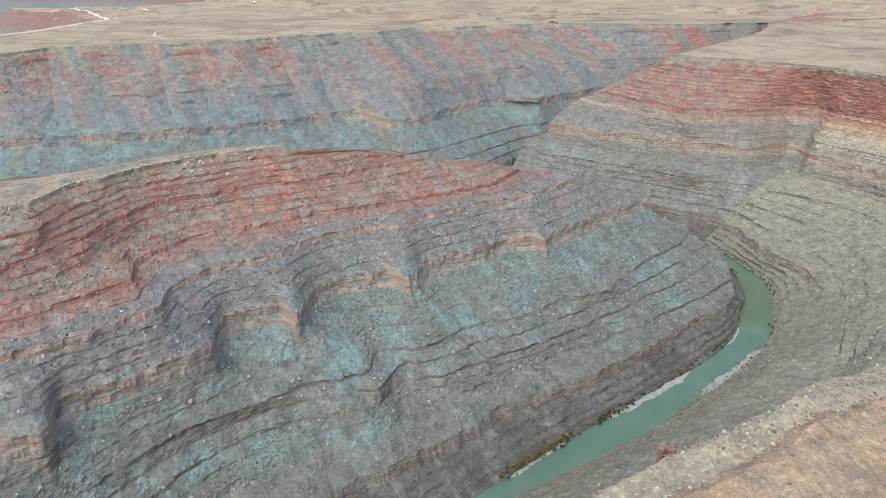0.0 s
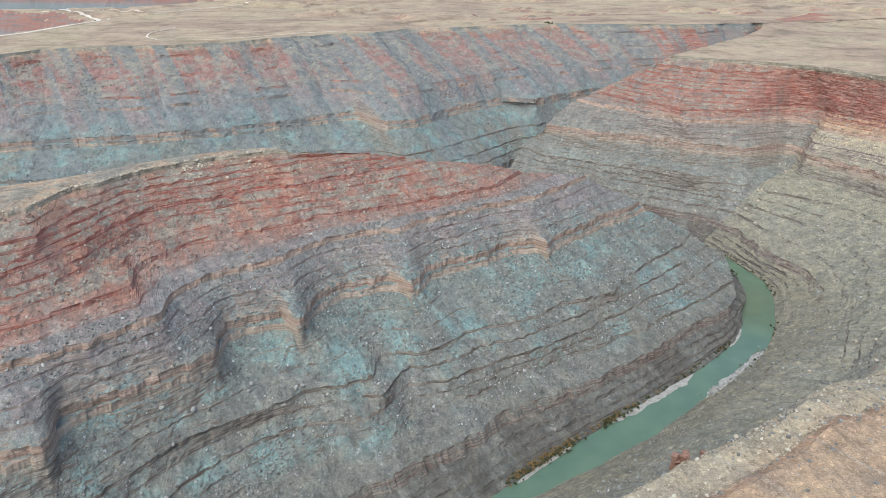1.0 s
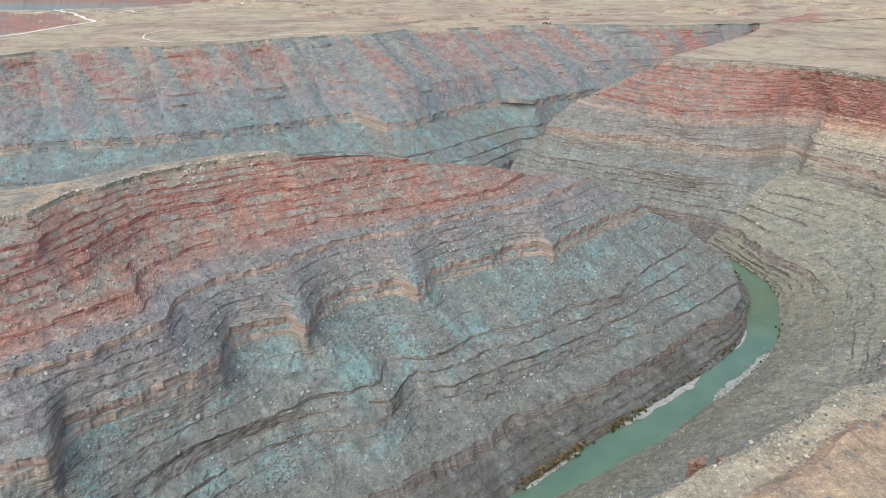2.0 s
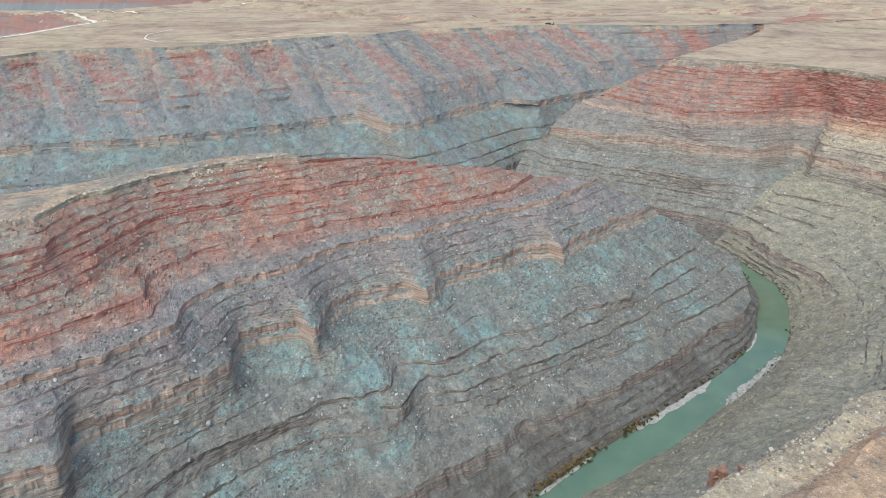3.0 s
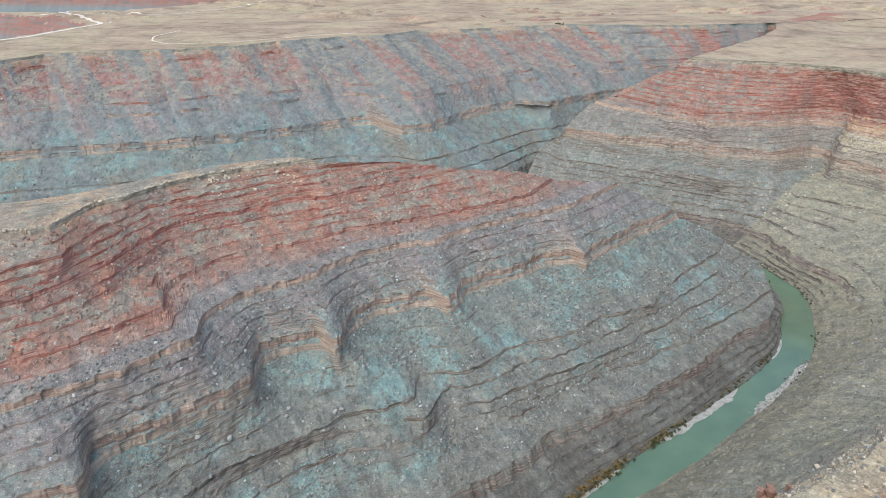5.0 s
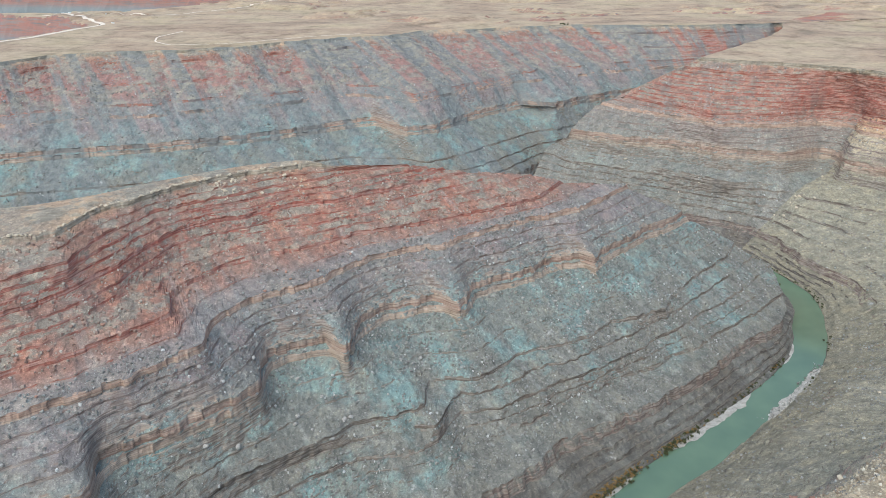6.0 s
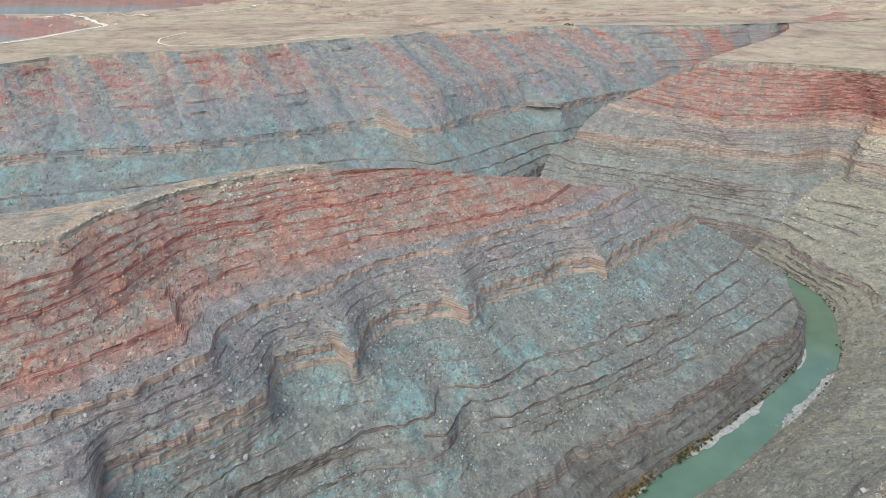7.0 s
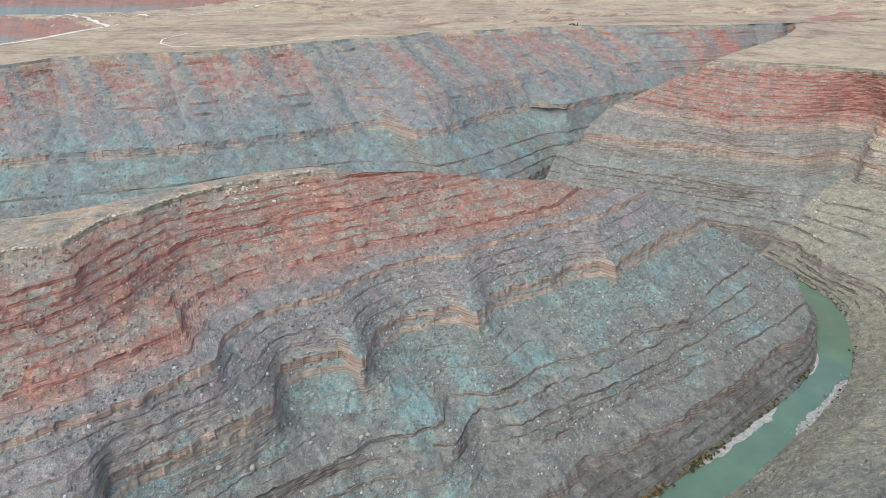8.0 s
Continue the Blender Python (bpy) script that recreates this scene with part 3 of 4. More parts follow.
WALL[170] = [(-200, 115), (60, 335), (106, 358), (163, 394), (232, 432), (300, 478), (375, 512), (470, 545), (605, 640), (725, 765), (810, 910), (840, 1045), (830, 1105), (797, 1165), (760, 1228), (716, 1290), (738, 1345), (703, 1372), (612, 1345), (510, 1368), (434, 1440), (338, 1500), (275, 1565)]
WALL[185] = [(-190, 100), (60, 318), (102, 344), (156, 377), (215, 404), (278, 450), (330, 462), (420, 470), (560, 540), (690, 660), (800, 820), (860, 1000), (858, 1110), (820, 1190), (785, 1250), (738, 1308), (752, 1355), (710, 1385), (606, 1358), (500, 1380), (430, 1455), (350, 1530), (310, 1600)]
WALL[215] = [(-100, -60), (150, 100), (300, 220), (420, 330), (560, 440), (720, 600), (860, 800), (900, 980), (890, 1090), (850, 1190), (805, 1262), (765, 1330), (765, 1368), (718, 1400), (597, 1372), (490, 1402), (430, 1480), (375, 1570)]
WALL[300] = [(200, -500), (430, -100), (600, 200), (800, 450), (930, 700), (980, 900), (950, 1080), (870, 1200), (802, 1256), (736, 1386), (608, 1461), (505, 1527)]
WCX, WCY = 180.0, 1000.0
ZW, QW, STW = rows_of(RIM_BEDS, 1.25)


def polar(lines):
    out = {}
    for lv, pts in lines.items():
        a = np.array(pts, float) - (WCX, WCY)
        out[lv] = np.stack([np.degrees(np.arctan2(a[:, 1], a[:, 0])), np.hypot(a[:, 0], a[:, 1])], 1)
    return out


POL = polar(WALL)
TH = np.concatenate([np.arange(-122, -98, 0.6), np.arange(-98, 97, 0.24)])
lv = sorted(POL)
RAD = np.array([smooth_line(POL[k][:, 0], POL[k][:, 1], TH, 0.8) for k in lv])
tip_t = np.array([POL[k][-1, 0] for k in lv])
tip_r = np.array([POL[k][-1, 1] for k in lv])
ql = np.interp(lv, ZW, QW)
# the bank opposite the ridge is one long rubble slope
BW = np.clip((-TH + 16) / 50, 0, 1)[None, :] * np.clip((165 - ZW) / 20, 0, 1)[:, None] * 0.92
BW *= 1 - 0.8 * np.clip((TH + 62) / 4, 0, 1) * np.clip((-34 - TH) / 4, 0, 1) * np.clip((ZW - 55) / 6, 0, 1)[:, None] * np.clip((104 - ZW) / 6, 0, 1)[:, None]
BW = np.maximum(BW, np.clip(0.03 + 0.45 * fbm(TH[None, :] * 8 + 0 * ZW[:, None], ZW[:, None] * 1.6 + 0 * TH[None, :], 0 * BW, 60, 3, 52), 0, 0.3))
BW = np.maximum(BW, np.clip(0.1 + 0.6 * fbm(TH[None, :] * 8 + 0 * ZW[:, None], ZW[:, None] * 1.3 + 0 * TH[None, :], 0 * BW, 45, 3, 58), 0, 0.55) * np.clip((126 - ZW) / 4, 0, 1)[:, None])
BW *= np.where(ZW > 205, 0.25, 1.0)[:, None]
# but the river has cut a clean cliff into its foot
BW *= 1 - 0.85 * np.clip((TH + 12) / 8, 0, 1)[None, :] * np.clip((48 - ZW) / 4, 0, 1)[:, None]
RW = between(RAD, lv, ql, ZW, QW, BW)
TT, RW = close_tip(RW, TH, np.interp(QW, ql, tip_t), np.interp(QW, ql, tip_r), 6.0)
CT, SN = np.cos(np.radians(TT)), np.sin(np.radians(TT))
PW = np.stack([WCX + RW * CT, WCY + RW * SN, ZW[:, None] + 0 * TT], -1)
WALL_P = roughen(PW, np.stack([-CT, -SN], -1), TT * 9.0, RIM_BEDS, STW, 1.0, 11.0, np.clip((TT[:, -1:] - TT) / 8, 0.0, 1), 4.5)
WALL_P[0, :, 2] = -3.0
SPLIT = int(np.searchsorted(TH, 31))
canyon_wall = landform("canyon_wall", WALL_P[:, SPLIT:], RIM_BEDS, STW, WALL_ROCK, "tall canyon wall with red beds below its rim and tan ledges", "canyon wall", flip=True)
rock_bench = landform("rock_bench", WALL_P[:, :SPLIT + 1], RIM_BEDS, STW, BENCH_ROCK, "broad tan and orange rock bench above the river", "rock bench", flip=True)

# the hidden side of its spur
WALL_BACK = {}
WALL_BACK[0] = [(125, 1440), (150, 1560), (260, 1660), (430, 1770), (690, 1930), (1000, 2030), (1450, 2140)]
WALL_BACK[100] = [(215, 1571), (245, 1625), (330, 1690), (480, 1785), (720, 1940), (1010, 2050), (1460, 2180)]
WALL_BACK[185] = [(310, 1600), (370, 1660), (440, 1720), (570, 1810), (770, 1950), (1020, 2080), (1480, 2260)]
WALL_BACK[300] = [(505, 1527), (598, 1636), (700, 1753), (822, 1893), (935, 2060), (1000, 2195), (1150, 2300), (1500, 2390)]


def along(pts, n):
    a = np.array(pts, float)
    d = np.concatenate([[0], np.cumsum(np.hypot(*np.diff(a, axis=0).T))])
    t = np.linspace(0, d[-1], n)
    return np.stack([np.interp(t, d, a[:, 0]), np.interp(t, d, a[:, 1])], 1)


zb = np.linspace(0, 300, 41)
LB = np.array([along(WALL_BACK[k], 160) for k in sorted(WALL_BACK)])
PBW = np.zeros((41, 160, 3))
for k in range(2):
    PBW[..., k] = np.array([np.interp(zb, sorted(WALL_BACK), LB[:, j, k]) for j in range(160)]).T
PBW[..., 2] = zb[:, None]
tip_line = np.stack([np.interp(zb, ZW, WALL_P[:, -1, k]) for k in range(2)], -1)
PBW[:, 0, :2] = tip_line
fade = np.clip(np.arange(160) / 6, 0, 1)
PBW[..., 0] += fade * 5 * fbm(PBW[..., 0], PBW[..., 1], PBW[..., 2] * 0.3, 50, 4, 5)
child("far_slope", grid_mesh("far_slope", PBW, WALL_ROCK, True), canyon_wall)

# ---- the far wall ----
FAR = {}
FAR[0] = [(-2600, 500), (-1800, 880), (-1200, 1020), (-850, 1180), (-600, 1250), (-300, 1375), (-170, 1375), (-60, 1345), (90, 1440), (190, 1600), (300, 1720), (450, 1830), (700, 1990), (1000, 2090), (1500, 2200), (2600, 2300)]
FAR[75] = [(-2600, 600), (-1800, 960), (-1200, 1110), (-880, 1270), (-620, 1340), (-340, 1470), (-235, 1515), (-180, 1490), (-60, 1462), (70, 1575), (190, 1705), (300, 1785), (440, 1880), (690, 2030), (1000, 2115), (1500, 2220), (2600, 2310)]
FAR[148] = [(-2600, 720), (-1800, 1050), (-1200, 1230), (-908, 1367), (-808, 1399), (-646, 1437), (-482, 1497), (-339, 1568), (-251, 1639), (-200, 1662), (-122, 1551), (-58, 1579), (66, 1736), (175, 1829), (250, 1800), (310, 1850), (440, 1945), (680, 2070), (1000, 2140), (1500, 2240), (2600, 2320)]
FAR[207] = [(-2600, 810), (-1800, 1150), (-1200, 1335), (-890, 1470), (-660, 1540), (-390, 1655), (-260, 1740), (-175, 1715), (-100, 1640), (30, 1780), (160, 1890), (300, 1965), (450, 2035), (690, 2110), (1000, 2160), (1500, 2260), (2600, 2330)]
FAR[300] = [(-2600, 900), (-1800, 1260), (-1200, 1440), (-973, 1544), (-907, 1640), (-776, 1697), (-620, 1712), (-540, 1761), (-420, 1856), (-311, 1920), (-165, 1975), (-90, 2080), (26, 2091), (145, 2139), (337, 2210), (477, 2189), (704, 2175), (970, 2200), (1500, 2300), (2600, 2350)]
FAX, FAY = 0.9, 0.436
ZF, QF, STF = rows_of(FAR_BEDS, 1.7)
SF = np.concatenate([np.arange(-1900, -1000, 25.0), np.arange(-1000, -320, 6.0), np.arange(-320, 1400, 2.6), np.arange(1400, 2600, 25.0)])
BF = np.clip(0.55 + 0.9 * vnoise(SF / 38, 0 * SF, 0 * SF, 92), 0, 0.97)[None, :] * np.clip((ZF - 156) / 25, 0.12, 1)[:, None] * np.clip((296 - ZF) / 6, 0.3, 1)[:, None]
FF, _, _ = graph(FAR, FAX, FAY, SF, ZF, QF, 7.0, BF)
SFF = SF[None, :] + 0 * FF
PF = np.stack([SFF * FAX + FF * FAY, SFF * FAY - FF * FAX, ZF[:, None] + 0 * FF], -1)
# gullies that run straight down the upper slope
gul = np.abs(vnoise(SFF / 75, 0 * SFF, 0 * SFF, 91)) * np.clip((PF[..., 2] - 150) / 60, 0, 1) * 17
# the dark hollow under the ledge at the head of the bay
gul -= 20 * np.exp(-((SFF - 985) / 24) ** 2) * np.clip((PF[..., 2] - 122) / 3, 0, 1) * np.clip((138 - PF[..., 2]) / 2, 0, 1)
OUTF = np.zeros(PF.shape[:2] + (2,))
OUTF[..., 0], OUTF[..., 1] = FAY, -FAX
PF[..., 0] -= OUTF[..., 0] * (10 - gul)
PF[..., 1] -= OUTF[..., 1] * (10 - gul)
FAR_P = roughen(PF, OUTF, SFF, FAR_BEDS, STF, 1.0, 14.0, wander=4.5)
FAR_P[0, :, 2] = -3.0
landform("far_canyon_wall", FAR_P, FAR_BEDS, STF, FAR_ROCK, "far grey canyon wall with rubble chutes and broken red beds", "canyon wall")


# ---- plateaus ----
SIDE_CANYON = [(-1225, 1840), (-1160, 1960), (-1142, 2110), (-1118, 2230), (-1128, 2310), (-1185, 2385), (-1270, 2450), (-1440, 2585), (-1560, 2650), (-1700, 2780), (-3200, 2900), (-3200, 1500), (-1500, 1620)]
OUTER_CANYON = [(-1650, 2760), (-1420, 2740), (-1230, 2790), (-1010, 3080), (-860, 3290), (-700, 3700), (-1000, 3900), (-2600, 4200), (-3600, 3600), (-3400, 2650)]


def depth_inside(x, y, poly):
    """Metres inside a plan outline, negative outside."""
    best = np.full(x.shape, 1e9)
    inside = np.zeros(x.shape, bool)
    for (x0, y0), (x1, y1) in zip(poly, poly[1:] + poly[:1]):
        dx, dy = x1 - x0, y1 - y0
        t = np.clip(((x - x0) * dx + (y - y0) * dy) / (dx * dx + dy * dy), 0, 1)
        best = np.minimum(best, np.hypot(x - x0 - t * dx, y - y0 - t * dy))
        cross = (y0 > y) != (y1 > y)
        inside ^= cross & (x < x0 + (y - y0) / np.where(dy == 0, 1e-9, dy) * dx)
    return np.where(inside, best, -best)


def plateau_height(x, y):
    far = np.clip((y - 1500) / 900, 0.12, 1)
    h = 300 + 5 * fbm(x, y, 0 * x, 420, 5, 41) * far
    # low broken scarps on the plateau
    sc = fbm(x, y, 0 * x, 330, 4, 43)
    h = h + (np.clip((sc - 0.12) / 0.05, 0, 1) * 7 + np.clip((sc - 0.42) / 0.05, 0, 1) * 7) * np.clip((y - 2150) / 200, 0, 1)
    h = h + 0.012 * np.clip(y - 2800, 0, 3000)
    rag = 14 * fbm(x, y, 0 * x, 90, 4, 61)
    for poly, deep in ((SIDE_CANYON, 170), (OUTER_CANYON, 230)):
        k = np.clip((depth_inside(x, y, poly) + rag) / 120, 0, 1) * 7
        stair = (np.floor(k) + np.clip((k - np.floor(k)) * 2.5, 0, 1) * 0.6 + 0.4 * (k - np.floor(k))) / 7
        h = h - deep * stair
    return h


def plateau_sheet(name, rim, far_line, rows, power, label, lift=0.0):
    n = len(rim)
    far = along(far_line, n)
    t = np.linspace(0, 1, rows) ** power
    Q = np.zeros((rows, n, 3))
    for k in range(2):
        Q[..., k] = rim[None, :, k] * (1 - t[:, None]) + far[None, :, k] * t[:, None]
    h = plateau_height(Q[..., 0], Q[..., 1])
    k = np.clip(t[:, None] * 40, 0, 1)
    Q[..., 2] = rim[None, :, 2] * (1 - k) + (h + lift) * k
    me = grid_mesh(name, Q, PLATEAU)
    return tagged(new(name, me), label, "ground", kind="structure"), Q


step = 2
plateau_sheet("ground_plateau_far", FAR_P[-1, ::step], [(-6500, 1200), (-6500, 6500), (0, 7500), (6500, 6500), (6500, 2500)], 380, 1.7, "flat tan desert plateau with dry grass and faint tracks")
rim_w = np.concatenate([WALL_P[-1, ::step], PBW[-1, ::2]])
seen = np.concatenate([[True], np.linalg.norm(np.diff(rim_w[:, :2], axis=0), axis=1) > 0.05])
plateau_near, _ = plateau_sheet("ground_plateau_near", rim_w[seen], [(300, -3000), (6500, -3000), (6500, 1500), (6500, 2300)], 130, 2.2, "flat tan plateau above the red canyon wall", -1.5)
plateau_near.data.flip_normals()

# ---- river and the ground under it ----
bank = np.array([(-900, -190), (-300, 258), (-20, 484), (51, 533), (135, 594), (209, 645), (310, 722), (376, 775), (436, 835), (480, 905), (508, 1000), (514, 1084), (490, 1172), (430, 1228), (355, 1278), (240, 1342), (100, 1372), (-60, 1308), (-300, 1335), (-600, 1220), (-850, 1145), (-1300, 985), (-2400, 700)], float)
mid = along(bank, 240)
tan_ = np.gradient(mid, axis=0)
nrm = np.stack([tan_[:, 1], -tan_[:, 0]], 1) / np.linalg.norm(tan_, axis=1)[:, None]
RV = np.zeros((9, 240, 3))
for k, o in enumerate(np.linspace(-48, 48, 9)):
    RV[k, :, :2] = mid + nrm * o
tagged(new("water", grid_mesh("water", RV, WATER, smooth=True)), "still silty green river at the canyon floor", "river", kind="structure")
gx, gy = np.meshgrid(np.linspace(-7000, 7000, 60), np.linspace(-4000, 8000, 60))
G = np.stack([gx, gy, -6 + 1.0 * fbm(gx, gy, 0 * gx, 900, 2, 7)], -1)
tagged(new("ground", grid_mesh("ground", G, SAND)), "bare ground under the canyon", "ground", kind="structure")


# ---- roads on the plateau ----
def ribbon(pts, width, lift, n=160, ragged=0.0, level=None):
    m = along(pts, n)
    k = np.ones(9) / 9
    pad = np.concatenate([np.repeat(m[:1], 4, 0), m, np.repeat(m[-1:], 4, 0)])
    m = np.stack([np.convolve(pad[:, j], k, "valid") for j in range(2)], 1)
    t = np.gradient(m, axis=0)
    nn = np.stack([t[:, 1], -t[:, 0]], 1) / np.linalg.norm(t, axis=1)[:, None]
    R = np.zeros((7, n, 3))
    for i, o in enumerate(np.linspace(-0.5, 0.5, 7)):
        w = width * (1 + ragged * fbm(m[:, 0] + 90 * np.sign(o), m[:, 1], 0 * m[:, 0], 14, 3, 66))
        if ragged:
            w = w * np.clip(np.sin(np.linspace(0.02, np.pi - 0.02, n)) * 2.2, 0, 1)
        R[i, :, :2] = m + nn * (o * w)[:, None]
        R[i, :, 2] = plateau_height(R[i, :, 0], R[i, :, 1]) + lift if level is None else level + 0.5 * (0.25 - o * o)
    return R


tagged(new("road", grid_mesh("road", ribbon([(-1190, 1780), (-1164, 1874), (-1128, 1962), (-1110, 2120), (-1090, 2240), (-1075, 2300), (-1130, 2390), (-1232, 2483), (-1330, 2570), (-1440, 2650)], 17, 0.9), ROAD)),
       "pale gravel road curving to the overlook", "road", kind="structure")
tagged(new("road", grid_mesh("road", ribbon([(-1300, 2590), (-1210, 2660), (-967, 2660), (-820, 2890), (-580, 3242), (-380, 3500)], 9, 0.9), ROAD)),
       "narrow pale track across the plateau", "road", kind="structure")
tagged(new("road", grid_mesh("road", ribbon([(-760, 2090), (-790, 1960), (-760, 1860), (-700, 1790), (-560, 1815), (-430, 1905), (-250, 2010)], 4.5, 1.0), ROAD)),
       "faint dirt track along the canyon rim", "road", kind="structure")

# ---- sand bars by the river ----
for pts, w in (([(186, 655), (225, 686), (262, 712), (300, 741), (330, 766)], 15), ([(322, 704), (352, 727), (390, 757), (420, 786), (446, 815)], 18), ([(70, 560), (100, 586), (140, 619)], 5), ([(400, 824), (425, 858), (440, 892)], 7)):
    tagged(new("sand_bar", grid_mesh("sand_bar", ribbon(pts, w, 0, 120, 0.4, 0.5), SAND)), "pale sand bar at the river's edge", "sand bar", group="sand bars")


# ---- rocks ----
ROCK, rnt, rb = mat_nodes("loose_rock")
rgeo = rnt.nodes.new("ShaderNodeNewGeometry")
rcol = ramp(rnt, rgeo.outputs["Random Per Island"], [(0.0, (0.16, 0.15, 0.135)), (0.3, (0.22, 0.205, 0.185)), (0.6, (0.26, 0.24, 0.215)), (0.75, (0.265, 0.27, 0.25)), (0.93, (0.33, 0.31, 0.285)), (1.0, (0.52, 0.50, 0.47))])
rcol = mix_col(rnt, 1.0, rcol, ramp(rnt, noise_tex(rnt, rgeo.outputs["Position"], 1.3, 4, 0.7), [(0.3, (0.65, 0.65, 0.65)), (0.7, (1.2, 1.2, 1.2))]), "MULTIPLY")
rnt.links.new(rcol, rb.inputs["Base Color"])
CUBE = np.array([(-1, -1, -1), (1, -1, -1), (1, 1, -1), (-1, 1, -1), (-1, -1, 1), (1, -1, 1), (1, 1, 1), (-1, 1, 1)], float) * 0.5
CUBE_Q = np.array([(0, 3, 2, 1), (4, 5, 6, 7), (0, 1, 5, 4), (1, 2, 6, 5), (2, 3, 7, 6), (3, 0, 4, 7)])
RNG = np.random.default_rng(7)


def spots(P, rows, cols, n, clump=50.0, cut=0.0, seed=0):
    """Places on a lofted face, thicker where the clump noise is high."""
    r = RNG.uniform(rows[0], rows[1] - 1.01, n * 5)
    c = RNG.uniform(cols[0], cols[1] - 1.01, n * 5)
    i, j, u, v = r.astype(int), c.astype(int), (r % 1)[:, None], (c % 1)[:, None]
    A = (P[i, j] * (1 - v) + P[i, j + 1] * v) * (1 - u) + (P[i + 1, j] * (1 - v) + P[i + 1, j + 1] * v) * u
    area = np.linalg.norm(np.cross(P[i, j + 1] - P[i, j], P[i + 1, j] - P[i, j]), axis=1)
    nz = np.abs(np.cross(P[i, j + 1] - P[i, j], P[i + 1, j] - P[i, j])[:, 2]) / np.maximum(area, 1e-6)
    dens = area * (nz > 0.55) * np.clip(fbm(A[:, 0], A[:, 1], A[:, 2], clump, 3, 201 + seed) + 0.45 - cut, 0.04, 1)
    pick = RNG.choice(len(A), n, replace=False, p=dens / dens.sum())
    return A[pick]


def rocks(places, small, large, power=3.0):
    n = len(places)
    size = small + (large - small) * RNG.random(n) ** power
    V = CUBE[None] * (1 + 0.45 * RNG.uniform(-1, 1, (n, 8, 3)))
    V = V * (size[:, None] * RNG.uniform(0.6, 1.15, (n, 3)))[:, None, :]
    a, t = RNG.uniform(0, 6.28, n), RNG.uniform(-0.5, 0.5, n)
    ca, sa, ct, st = np.cos(a), np.sin(a), np.cos(t), np.sin(t)
    Rm = np.stack([np.stack([ca, -sa * ct, sa * st], -1), np.stack([sa, ca * ct, -ca * st], -1), np.stack([0 * a, st, ct], -1)], 1)
    V = np.einsum("nij,nkj->nki", Rm, V) + places[:, None, :] + np.array([0, 0, 0.22])[None, None] * size[:, None, None]
    Q = CUBE_Q[None] + (np.arange(n) * 8)[:, None, None]
    return V.reshape(-1, 3), Q.reshape(-1, 4)


TAN_ROCK, tnt, tb = mat_nodes("tan_loose_rock")
tgeo = tnt.nodes.new("ShaderNodeNewGeometry")
tnt.links.new(ramp(tnt, tgeo.outputs["Random Per Island"], [(0.0, (0.24, 0.18, 0.13)), (0.4, (0.36, 0.29, 0.21)), (0.8, (0.47, 0.40, 0.30)), (1.0, (0.58, 0.52, 0.42))]), tb.inputs["Base Color"])
PINK_ROCK, pnt, pb = mat_nodes("pinkish_loose_rock")
pgeo = pnt.nodes.new("ShaderNodeNewGeometry")
pnt.links.new(ramp(pnt, pgeo.outputs["Random Per Island"], [(0.0, (0.23, 0.14, 0.11)), (0.4, (0.29, 0.20, 0.16)), (0.8, (0.31, 0.26, 0.215)), (1.0, (0.44, 0.39, 0.335))]), pb.inputs["Base Color"])
nr, nc = RIDGE_P.shape[:2]
c0 = int(np.searchsorted(S, -160))
V, Q = rocks(spots(RIDGE_P, (row_at(ZR, 37), row_at(ZR, 200)), (c0, nc), 30000), 0.4, 2.3)
tagged(new("loose_rocks", mesh_from("loose_rocks", V, Q, ROCK)), "grey and pale loose rocks strewn over the ridge", "rocks", kind="stuff")
V, Q = rocks(spots(RIDGE_P, (row_at(ZR, 200), nr - 1), (c0, nc), 5000, 30, 0.2, 12), 0.4, 2.4)
tagged(new("loose_rocks", mesh_from("loose_rocks", V, Q, PINK_ROCK)), "pinkish tan loose rocks between the red beds", "rocks", kind="stuff")
wr, wc = WALL_P.shape[:2]
V, Q = rocks(spots(WALL_P, (row_at(ZW, 3), wr - 1), (30, wc), 18000), 0.4, 2.4)
tagged(new("loose_rocks", mesh_from("loose_rocks", V, Q, ROCK)), "tan and grey loose rocks strewn below the canyon wall", "rocks", kind="stuff")
bank = along([(322, 708), (352, 731), (390, 761), (420, 790), (446, 819)], 400)
V, Q = rocks(np.concatenate([bank[RNG.integers(0, 400, 260)] + RNG.normal(size=(260, 2)) * 4, np.full((260, 1), 0.7)], 1), 0.5, 2.2)
tagged(new("bank_rocks", mesh_from("bank_rocks", V, Q, ROCK)), "grey rocks along the sand bar", "rocks", kind="stuff")
bench_top = int(np.searchsorted(ZW, 158)), int(np.searchsorted(ZW, 191))
V, Q = rocks(spots(WALL_P, bench_top, (5, SPLIT), 9000, 26, 0.1, 9), 0.3, 2.0)
tagged(new("loose_rocks", mesh_from("loose_rocks", V, Q, TAN_ROCK)), "pale tan broken blocks along the edge of the bench", "rocks", kind="stuff")
fr, fc = FAR_P.shape[:2]
f0, f1 = int(np.searchsorted(SF, -320)), int(np.searchsorted(SF, 1300))
V, Q = rocks(spots(FAR_P, (row_at(ZF, 37), fr - 1), (f0, f1), 9000, 60, 0.25), 0.8, 3.0)
tagged(new("loose_rocks", mesh_from("loose_rocks", V, Q, ROCK)), "grey loose rocks in the chutes of the far wall", "rocks", kind="stuff")


